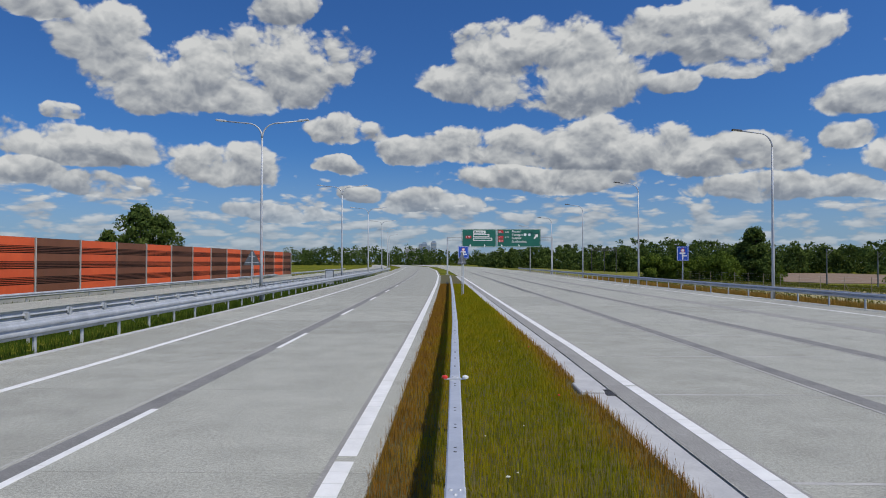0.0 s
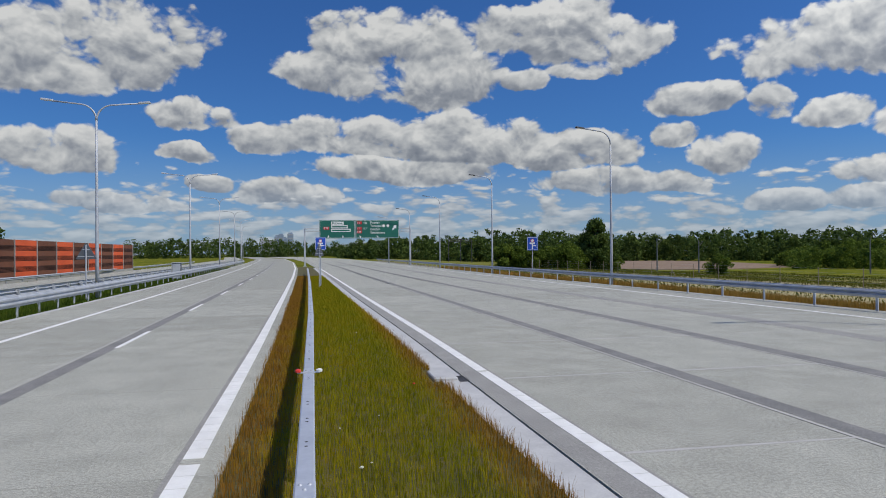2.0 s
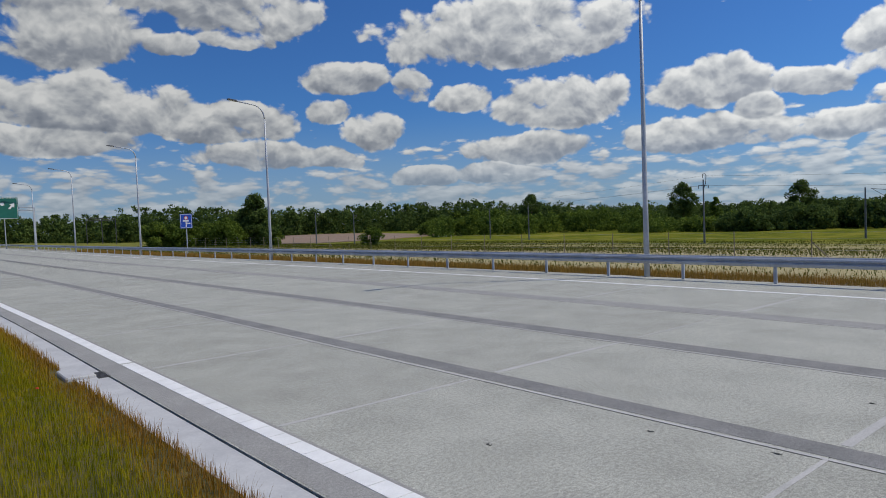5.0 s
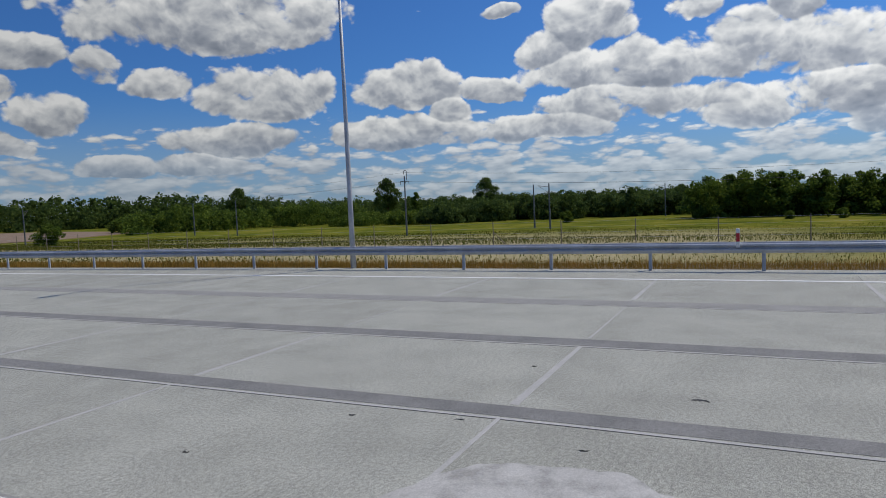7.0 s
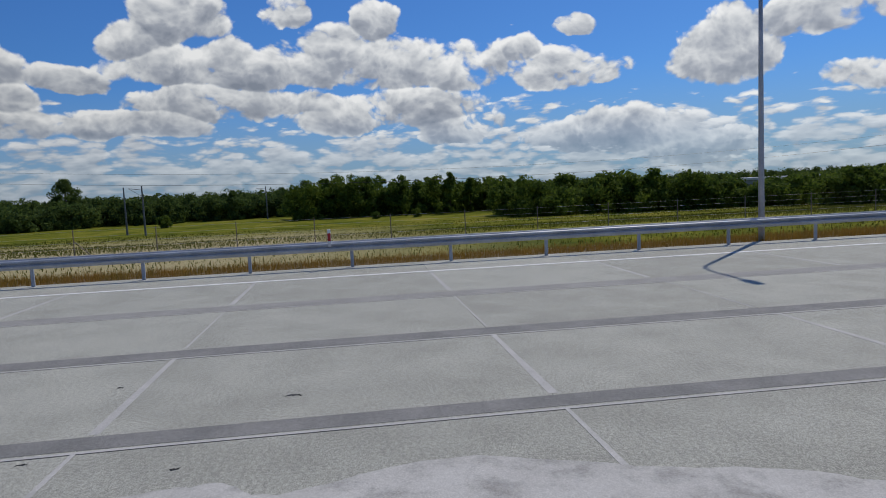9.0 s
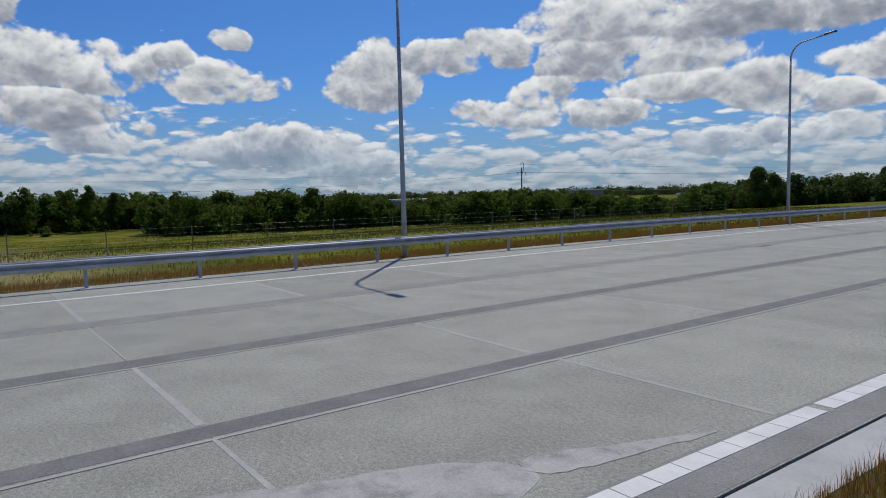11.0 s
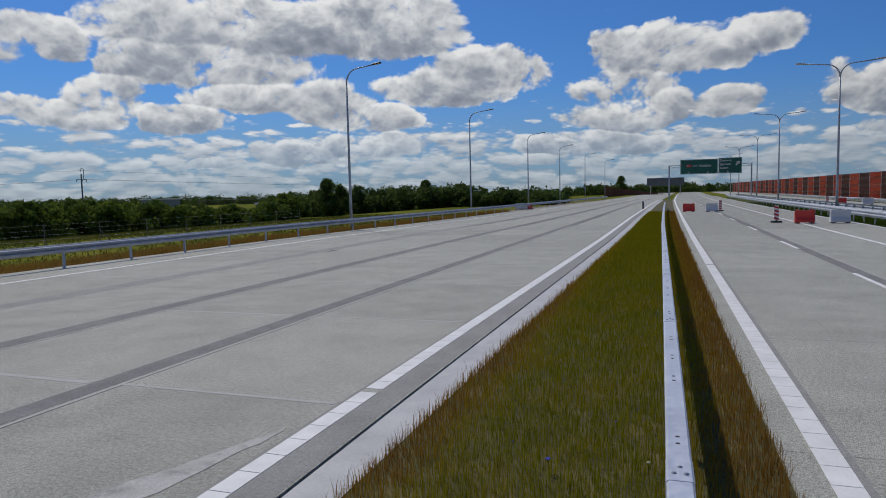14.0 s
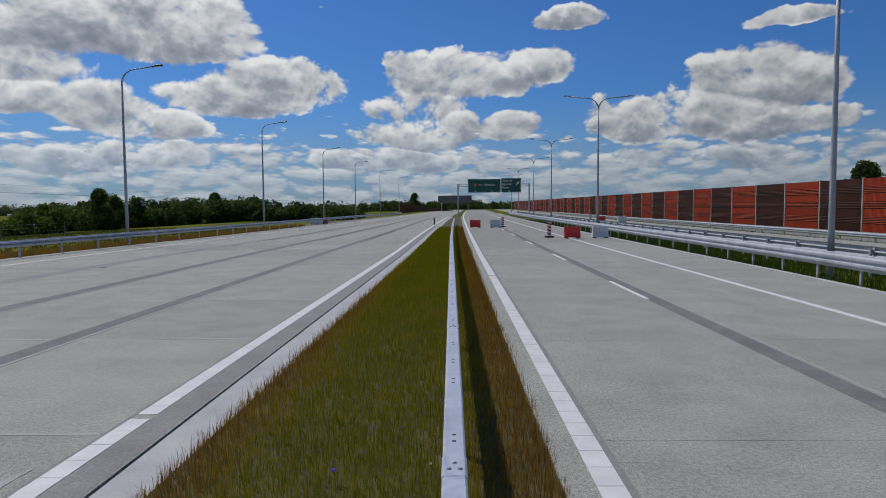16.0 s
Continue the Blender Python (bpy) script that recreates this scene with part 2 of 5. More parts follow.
def surface(name, stops, scale=3.0, fine=40.0, rough=0.8, metal=0.0, bump=0.15, bump_scale=None, by_piece=0.0, stain=0.0, spec=0.5, speck=0.0):
    """A surface whose colour wanders between stops at two scales, with relief."""
    m = bpy.data.materials.new(name)
    m.use_nodes = True
    N = Nodes(m.node_tree)
    b = m.node_tree.nodes["Principled BSDF"]
    pos = N.node("ShaderNodeNewGeometry").outputs["Position"]
    a = N.noise(scale, 5.0, 0.6, pos)
    f = N.noise(fine, 3.0, 0.6, pos)
    fac = N.math("ADD", N.math("MULTIPLY", a, 0.65), N.math("MULTIPLY", f, 0.35))
    if by_piece:
        r = N.node("ShaderNodeObjectInfo").outputs["Random"]
        fac = N.math("ADD", fac, N.math("MULTIPLY", N.math("SUBTRACT", r, 0.5), by_piece))
    col = N.ramp(N.smooth(fac, 0.3, 0.7), stops)
    if speck:
        g = N.smooth(N.noise(75.0, 3.0, 0.8, pos), 0.36, 0.64, 1.0 - speck, 1.0 + speck)
        h = N.smooth(N.noise(22.0, 5.0, 0.8, pos), 0.36, 0.64, 1.0 - speck * 0.6, 1.0 + speck * 0.6)
        sc = N.node("ShaderNodeVectorMath", operation="SCALE")
        N.put(sc.inputs[0], col)
        N.put(sc.inputs["Scale"], N.math("MULTIPLY", g, h))
        col = sc.outputs[0]
    if stain:
        s = N.smooth(N.noise(scale * 0.13, 4.0, 0.65, pos), 0.5, 0.72, 0.0, stain)
        col = N.mix(s, col, tuple(c * 0.55 for c in stops[0][1]))
    N.put(b.inputs["Base Color"], col)
    N.put(b.inputs["Roughness"], N.smooth(f, 0.2, 0.8, max(rough - 0.12, 0.05), min(rough + 0.1, 1.0)))
    b.inputs["Metallic"].default_value = metal
    b.inputs["Specular IOR Level"].default_value = spec
    if bump:
        bp = N.node("ShaderNodeBump")
        bp.inputs["Strength"].default_value, bp.inputs["Distance"].default_value = bump, 0.01
        N.put(bp.inputs["Height"], N.noise(bump_scale or fine, 3.0, 0.6, pos))
        N.put(b.inputs["Normal"], bp.outputs[0])
    return m


def grass_material(name, stops, patch=1.2, edge=None, through_share=0.3):
    """Blades: each one of its own tone, in patches."""
    m = bpy.data.materials.new(name)
    m.use_nodes = True
    N = Nodes(m.node_tree)
    b = m.node_tree.nodes["Principled BSDF"]
    g = N.node("ShaderNodeNewGeometry")
    p = N.noise(patch, 4.0, 0.6, g.outputs["Position"])
    fac = N.math("ADD", N.math("MULTIPLY", p, 0.9), N.math("MULTIPLY", g.outputs["Random Per Island"], 0.35))
    if edge:
        xyz = N.node("ShaderNodeSeparateXYZ")
        N.put(xyz.inputs[0], g.outputs["Position"])
        dist = N.math("ABSOLUTE", N.math("SUBTRACT", xyz.outputs[0], edge[0]))
        fac = N.math("ADD", fac, N.smooth(dist, edge[1], edge[2], -0.12, 0.5))
    N.put(b.inputs["Base Color"], N.ramp(N.smooth(fac, 0.25, 1.25), stops))
    b.inputs["Roughness"].default_value = 0.8
    b.inputs["Specular IOR Level"].default_value = 0.08
    glow = N.node("ShaderNodeBsdfTranslucent")
    N.put(glow.inputs[0], b.inputs["Base Color"].links[0].from_socket)
    both = N.node("ShaderNodeMixShader")
    both.inputs[0].default_value = through_share
    N.put(both.inputs[1], b.outputs[0])
    N.put(both.inputs[2], glow.outputs[0])
    N.put(m.node_tree.nodes["Material Output"].inputs[0], both.outputs[0])
    return m


CONCRETE = surface("brushed_concrete", [(0.0, (0.298, 0.297, 0.254)), (0.5, (0.352, 0.352, 0.304)), (1.0, (0.407, 0.407, 0.352))], 0.9, 55.0, 0.85, bump=0.5, bump_scale=90.0, by_piece=0.16, stain=0.07, speck=0.42)
GROOVED = surface("grooved_concrete", [(0.0, (0.17, 0.17, 0.163)), (1.0, (0.255, 0.25, 0.24))], 1.4, 60.0, 0.9, bump=0.6, bump_scale=120.0, speck=0.22)
RESIDUE = surface("chalky_concrete", [(0.0, (0.39, 0.385, 0.365)), (1.0, (0.50, 0.49, 0.47))], 2.0, 50.0, 0.9, speck=0.12)
SEAL = surface("joint_sealant", [(0.0, (0.025, 0.025, 0.025)), (1.0, (0.06, 0.058, 0.055))], 4.0, 40.0, 0.7)
GUTTER_MAT = surface("smooth_concrete", [(0.0, (0.40, 0.40, 0.40)), (1.0, (0.55, 0.55, 0.54))], 1.5, 30.0, 0.75, stain=0.2)
PAINT = surface("road_paint", [(0.0, (0.68, 0.68, 0.66)), (1.0, (0.84, 0.84, 0.82))], 2.5, 60.0, 0.7, bump=0.2)
GALV = surface("galvanised_steel", [(0.0, (0.35, 0.37, 0.405)), (0.5, (0.44, 0.465, 0.50)), (1.0, (0.54, 0.565, 0.60))], 1.3, 14.0, 0.55, metal=0.18, bump=0.05)
GALV_PALE = surface("pale_galvanised_steel", [(0.0, (0.50, 0.53, 0.58)), (1.0, (0.66, 0.69, 0.74))], 1.6, 18.0, 0.5, metal=0.45, bump=0.05)
DARK_STEEL = surface("dark_steel", [(0.0, (0.05, 0.05, 0.055)), (1.0, (0.10, 0.10, 0.105))], 3.0, 30.0, 0.5, metal=0.4)
TURF = surface("turf_soil", [(0.0, (0.045, 0.045, 0.010)), (0.5, (0.085, 0.075, 0.018)), (1.0, (0.16, 0.125, 0.05))], 2.0, 30.0, 0.95, bump=0.6)
SOIL = surface("dry_soil", [(0.0, (0.10, 0.078, 0.040)), (0.5, (0.17, 0.135, 0.072)), (1.0, (0.25, 0.21, 0.13))], 3.0, 45.0, 0.95, bump=0.6)
ORANGE = surface("orange_panel", [(0.0, (0.50, 0.075, 0.022)), (1.0, (0.62, 0.105, 0.03))], 0.5, 12.0, 0.6, bump=0.08, by_piece=0.2)
BROWN = surface("brown_panel", [(0.0, (0.115, 0.042, 0.022)), (1.0, (0.165, 0.062, 0.032))], 0.5, 12.0, 0.6, bump=0.08, by_piece=0.2)
PLINTH = surface("plinth_concrete", [(0.0, (0.33, 0.33, 0.32)), (1.0, (0.46, 0.46, 0.44))], 1.2, 30.0, 0.85, stain=0.2)
RED_PLASTIC = surface("red_plastic", [(0.0, (0.62, 0.035, 0.025)), (1.0, (0.76, 0.055, 0.035))], 1.5, 20.0, 0.4, bump=0.03)
WHITE_PLASTIC = surface("white_plastic", [(0.0, (0.66, 0.66, 0.64)), (1.0, (0.82, 0.82, 0.80))], 1.5, 20.0, 0.4, bump=0.03)
SIGN_GREEN = surface("green_sign_sheet", [(0.0, (0.006, 0.105, 0.075)), (1.0, (0.010, 0.135, 0.095))], 0.6, 8.0, 0.45, bump=0.0)
SIGN_BLUE = surface("blue_sign_sheet", [(0.0, (0.010, 0.07, 0.42)), (1.0, (0.016, 0.09, 0.50))], 0.6, 8.0, 0.45, bump=0.0)
SIGN_BACK = surface("grey_sign_back", [(0.0, (0.12, 0.13, 0.14)), (1.0, (0.18, 0.19, 0.20))], 0.6, 8.0, 0.5, metal=0.5, bump=0.0)
BARK = surface("bark", [(0.0, (0.05, 0.038, 0.027)), (1.0, (0.13, 0.105, 0.08))], 4.0, 30.0, 0.9, bump=0.6)
TIMBER = surface("weathered_timber", [(0.0, (0.16, 0.13, 0.10)), (1.0, (0.28, 0.24, 0.19))], 3.0, 30.0, 0.9)
GRASS = grass_material("median_grass_blades", [(0.0, (0.20, 0.21, 0.007)), (0.35, (0.33, 0.275, 0.010)), (0.65, (0.35, 0.215, 0.016)), (1.0, (0.28, 0.14, 0.025))], 0.9, (0.9, 0.75, 1.8))
VERGE = grass_material("dry_verge_blades", [(0.0, (0.24, 0.165, 0.03)), (0.5, (0.37, 0.22, 0.05)), (1.0, (0.40, 0.19, 0.05))], 0.7)
GREEN = grass_material("green_grass_blades", [(0.0, (0.045, 0.085, 0.010)), (0.5, (0.085, 0.13, 0.016)), (1.0, (0.15, 0.17, 0.03))], 0.6)
LEAF_DARK = grass_material("dark_leaves", [(0.0, (0.048, 0.080, 0.022)), (0.5, (0.105, 0.155, 0.038)), (1.0, (0.21, 0.25, 0.06))], 0.22, None, 0.42)
LEAF_MID = grass_material("fresh_leaves", [(0.0, (0.060, 0.098, 0.018)), (0.5, (0.14, 0.20, 0.030)), (1.0, (0.27, 0.31, 0.05))], 0.22, None, 0.42)


def ground_material():
    m = bpy.data.materials.new("ground_cover")
    m.use_nodes = True
    N = Nodes(m.node_tree)
    b = m.node_tree.nodes["Principled BSDF"]
    pos = N.node("ShaderNodeNewGeometry").outputs["Position"]
    xyz = N.node("ShaderNodeSeparateXYZ")
    N.put(xyz.inputs[0], pos)
    big, mid, small = N.noise(0.02, 5.0, 0.6, pos), N.noise(0.25, 5.0, 0.65, pos), N.noise(6.0, 4.0, 0.7, pos)
    green = N.ramp(N.smooth(N.math("ADD", N.math("ADD", N.math("MULTIPLY", mid, 0.4), N.math("MULTIPLY", small, 0.3)), N.math("MULTIPLY", N.noise(0.055, 4.0, 0.6, pos), 0.3)), 0.34, 0.66), [(0.0, (0.050, 0.070, 0.008)), (0.4, (0.105, 0.122, 0.012)), (0.7, (0.18, 0.18, 0.022)), (1.0, (0.26, 0.22, 0.045))])
    straw = N.ramp(N.smooth(small, 0.3, 0.7), [(0.0, (0.27, 0.235, 0.115)), (1.0, (0.46, 0.40, 0.235))])
    edge = N.math("ADD", xyz.outputs[0], N.math("MULTIPLY", N.math("SUBTRACT", mid, 0.5), 14.0))
    mown = N.math("MULTIPLY", N.smooth(edge, 26.0, 30.0), N.smooth(edge, 80.0, 104.0, 1.0, 0.0))
    mown = N.math("MULTIPLY", mown, N.smooth(xyz.outputs[1], -14.0, 8.0))
    mown = N.math("MULTIPLY", mown, N.smooth(xyz.outputs[1], 75.0, 120.0, 1.0, 0.15))
    N.put(b.inputs["Base Color"], N.mix(mown, green, straw))
    b.inputs["Roughness"].default_value = 0.95
    b.inputs["Specular IOR Level"].default_value = 0.02
    bp = N.node("ShaderNodeBump")
    bp.inputs["Strength"].default_value, bp.inputs["Distance"].default_value = 0.8, 0.06
    N.put(bp.inputs["Height"], small)
    N.put(b.inputs["Normal"], bp.outputs[0])
    return m


GROUND_MAT = ground_material()


def film_material():
    """Thin uneven cement film through which the slab shows."""
    m = surface("cement_film", [(0.0, (0.42, 0.41, 0.385)), (1.0, (0.53, 0.52, 0.49))], 1.5, 50.0, 0.9, speck=0.12)
    N = Nodes(m.node_tree)
    pos = N.node("ShaderNodeNewGeometry").outputs["Position"]
    worn = N.smooth(N.math("ADD", N.math("MULTIPLY", N.noise(2.2, 6.0, 0.6, pos), 0.85), N.math("MULTIPLY", N.noise(45.0, 2.0, 0.7, pos), 0.15)), 0.30, 0.55, 0.5, 1.0)
    clear, both = N.node("ShaderNodeBsdfTransparent"), N.node("ShaderNodeMixShader")
    N.put(both.inputs[0], worn)
    N.put(both.inputs[1], clear.outputs[0])
    N.put(both.inputs[2], m.node_tree.nodes["Principled BSDF"].outputs[0])
    N.put(m.node_tree.nodes["Material Output"].inputs[0], both.outputs[0])
    return m


FILM = film_material()
FIELD_MAT = surface("ploughed_soil", [(0.0, (0.19, 0.135, 0.10)), (0.5, (0.25, 0.185, 0.14)), (1.0, (0.31, 0.24, 0.18))], 0.4, 3.0, 0.95, bump=0.4, spec=0.02)

# ---- plan ----
KNOTS = [-400, -250, -150, -110, -60, -35, -10, 0, 20, 40, 75, 120, 200, 330, 600]
X_E = [-17, -12, -9.6, -8.9, -8.6, -8.6, -8.7, -8.7, -8.9, -9.4, -10.4, -12.2, -16.3, -24.5, -58]
X_L = [-9.5, -4.8, -2.4, -1.9, -1.5, -1.38, -1.37, -1.37, -1.46, -1.66, -2.1, -3.0, -5.7, -13.5, -46]
X_RAIL = [-8.2, -3.6, -1.0, -0.4, -0.02, 0.06, 0.0, -0.015, -0.02, -0.15, -0.5, -1.2, -3.6, -11, -43]
X_R = [-6.5, -2.2, 0.9, 1.9, 2.75, 3.05, 3.60, 3.77, 3.47, 2.95, 2.15, 1.1, -1.4, -8.5, -40]
X_RE = [2, 7.5, 12.0, 14.6, 17.4, 19.3, 19.9, 20.15, 20.2, 19.7, 18.5, 17.8, 17.0, 12, -18]


def plan(values):
    return lambda y: float(np.interp(y, KNOTS, values))


x_e, x_l, x_rail, x_r, x_re = plan(X_E), plan(X_L), plan(X_RAIL), plan(X_R), plan(X_RE)


def x_side(y):
    """Outer edge of the narrower carriageway."""
    return x_e(y) - 2.5 + min(max(y * 0.022, -0.55), 0.2)


def x_c(y):
    return x_e(y) + (x_l(y) - x_e(y)) * 0.498


def lane(k):
    """Longitudinal joints of the wide carriageway."""
    share = (0.0, 0.2115, 0.445, 0.702)[k]
    return lambda y: x_r(y) + (x_re(y) - x_r(y)) * share


x_j1, x_j2, x_j3 = lane(1), lane(2), lane(3)


def shift(f, d):
    return lambda y: f(y) + d


def mesh_object(name, verts, faces, material, parent=None, smooth=False):
    me = bpy.data.meshes.new(name)
    me.from_pydata(verts, [], faces)
    me.materials.append(material)
    if smooth:
        me.shade_smooth()
    me.update()
    ob = new(name, me)
    ob.parent = parent
    return ob


def strip(name, left, right, y0, y1, top, depth, material, step=4.0, parent=None):
    """A slab that follows two plan curves, top at that height."""
    n = max(1, int(math.ceil((y1 - y0) / step)))
    verts, faces = [], []
    for i in range(n + 1):
        y = y0 + (y1 - y0) * i / n
        a, b = left(y), right(y)
        verts += [(a, y, top), (b, y, top), (b, y, top - depth), (a, y, top - depth)]
    for i in range(n):
        p, q = 4 * i, 4 * i + 4
        faces += [(p, p + 1, q + 1, q), (p + 1, p + 2, q + 2, q + 1), (p + 3, p, q, q + 3), (p + 2, p + 3, q + 3, q + 2)]
    faces += [(0, 3, 2, 1), (4 * n, 4 * n + 1, 4 * n + 2, 4 * n + 3)]
    return mesh_object(name, verts, faces, material, parent)


def join(*pieces):
    """Lists of (verts, faces) into one."""
    verts, faces = [], []
    for v, f in pieces:
        k = len(verts)
        verts += [tuple(p) for p in v]
        faces += [tuple(i + k for i in q) for q in f]
    return verts, faces


def block(x0, x1, y0, y1, z0, z1, b=0.0):
    """A box, its upright and top edges cut by b."""
    if not b:
        v = [(x, y, z) for z in (z0, z1) for x, y in ((x0, y0), (x1, y0), (x1, y1), (x0, y1))]
        return v, [(3, 2, 1, 0), (4, 5, 6, 7), (0, 1, 5, 4), (1, 2, 6, 5), (2, 3, 7, 6), (3, 0, 4, 7)]
    ring = [(x0 + b, y0), (x1 - b, y0), (x1, y0 + b), (x1, y1 - b), (x1 - b, y1), (x0 + b, y1), (x0, y1 - b), (x0, y0 + b)]
    cx, cy = (x0 + x1) / 2, (y0 + y1) / 2
    sx, sy = 1 - 2 * b / max(x1 - x0, 1e-6), 1 - 2 * b / max(y1 - y0, 1e-6)
    v = [(x, y, z0) for x, y in ring] + [(x, y, z1 - b) for x, y in ring] + [(cx + (x - cx) * sx, cy + (y - cy) * sy, z1) for x, y in ring]
    f = [tuple(range(7, -1, -1)), tuple(range(16, 24))]
    for k in (0, 8):
        f += [(k + i, k + (i + 1) % 8, k + 8 + (i + 1) % 8, k + 8 + i) for i in range(8)]
    return v, f


def tube(points, radii, sides=10, caps=True):
    """A tube along points, with a radius for each."""
    verts, faces = [], []
    pts = [Vector(p) for p in points]
    n = len(pts)
    up = Vector((0.13, 0.97, 0.21))
    for i, p in enumerate(pts):
        t = (pts[min(i + 1, n - 1)] - pts[max(i - 1, 0)]).normalized()
        a = t.cross(up).normalized()
        b = t.cross(a)
        r = radii[i] if isinstance(radii, (list, tuple)) else radii
        verts += [tuple(p + (a * math.cos(2 * math.pi * k / sides) + b * math.sin(2 * math.pi * k / sides)) * r) for k in range(sides)]
    for i in range(n - 1):
        for k in range(sides):
            q = (k + 1) % sides
            faces.append((i * sides + k, i * sides + q, (i + 1) * sides + q, (i + 1) * sides + k))
    if caps:
        faces += [tuple(range(sides - 1, -1, -1)), tuple(range((n - 1) * sides, n * sides))]
    return verts, faces


def extrude(profile, y0, y1, closed=True):
    """A profile of (x, z) drawn along y."""
    n = len(profile)
    verts = [(x, y0, z) for x, z in profile] + [(x, y1, z) for x, z in profile]
    faces = [(i, (i + 1) % n, n + (i + 1) % n, n + i) for i in range(n if closed else n - 1)]
    if closed:
        faces += [tuple(range(n - 1, -1, -1)), tuple(range(n, 2 * n))]
    return verts, faces


def thing(name, label, category, group="", kind=""):
    return tagged(new(name), label, category, group, kind)


def part(name, geometry, material, parent, label="", smooth=False):
    ob = mesh_object(name, geometry[0], geometry[1], material, parent, smooth)
    if label:
        ob["label"] = label
    return ob


def twin(ob, parent, m):
    """Another part on the same mesh."""
    c = new(ob.name.split(".")[0], ob.data)
    c.parent, c.matrix_local = parent, m
    return c


def heading(f, y):
    """Turn about z so that +y follows the plan curve."""
    return -math.degrees(math.atan2(f(y + 1) - f(y - 1), 2.0))


# ---- ground ----


def ground_height(x, y):
    right = x_re(max(-160, min(y, 260))) + 3.4
    drop = -0.62 * min(max((x - right) / 5.0, 0.0), 1.0)
    roll = 0.25 * noise.noise(Vector((x * 0.02, y * 0.02, 3.0))) * min(max((abs(x) - 45) / 40, 0.0), 1.0)
    away = -2.0 * min(max((x - 46) / 40.0, 0.0), 1.0)
    sunk = -0.42 * min(max((x_e(max(-160, min(y, 260))) - 17.4 - x) / 1.2, 0.0), 1.0)
    return -0.09 + drop + away + roll + sunk


def build_ground():
    xs = [-3600, -1500, -700, -350, -200, -120, -80, -60, -45] + list(np.arange(-36, -22, 1.0)) + list(np.arange(-22, 26, 4.0)) + list(np.arange(26, 60, 2.5)) + [64, 68, 72, 78, 84, 92, 100, 125, 160, 220, 320, 500, 900, 1800, 3600]
    ys = [-3600, -1500, -700, -420, -300, -220] + list(np.arange(-160, 261, 10.0)) + [300, 360, 450, 600, 900, 1800, 3600]
    verts = [(x, y, ground_height(x, y)) for y in ys for x in xs]
    w = len(xs)
    faces = [(j * w + i, j * w + i + 1, (j + 1) * w + i + 1, (j + 1) * w + i) for j in range(len(ys) - 1) for i in range(w - 1)]
    tagged(mesh_object("ground", verts, faces, GROUND_MAT, smooth=True), "flat grassland with mown straw-coloured strips", "ground", kind="structure")


build_ground()

# ---- carriageways ----


def build_roads():
    far = strip("road", x_side, shift(x_l, 0.42), -400, 600, -0.02, 0.05, CONCRETE)
    tagged(far, "concrete bed of the narrower carriageway", "road", kind="structure")
    wide = strip("road", shift(x_r, -0.53), shift(x_re, 2.75), -400, 600, -0.02, 0.05, CONCRETE)
    tagged(wide, "concrete bed of the wide carriageway", "road", kind="structure")
    third = strip("road", shift(x_e, -17.2), shift(x_e, -8.2), -400, 600, 0.0, 0.05, CONCRETE)
    tagged(third, "pale concrete carriageway beyond the double guardrail", "road", kind="structure")
    return far, wide


road_narrow, road_wide = build_roads()
JOINT_STEP, JOINT_AT = 5.12, 2.86


def slabs(parent, columns, y0, y1, at, step):
    """Concrete slabs between longitudinal joints, a part each."""
    n0, n1 = math.ceil((y0 - at) / step), math.floor((y1 - at) / step)
    for left, right in columns:
        for k in range(n0, n1):
            a, b = at + k * step + 0.004, at + (k + 1) * step - 0.004
            v = []
            for z in (-0.019, 0.0):
                v += [(left(a) + 0.004, a, z), (right(a) - 0.004, a, z), (right(b) - 0.004, b, z), (left(b) + 0.004, b, z)]
            mesh_object("slab", v, [(4, 5, 6, 7), (0, 1, 5, 4), (1, 2, 6, 5), (2, 3, 7, 6), (3, 0, 4, 7)], CONCRETE, parent)


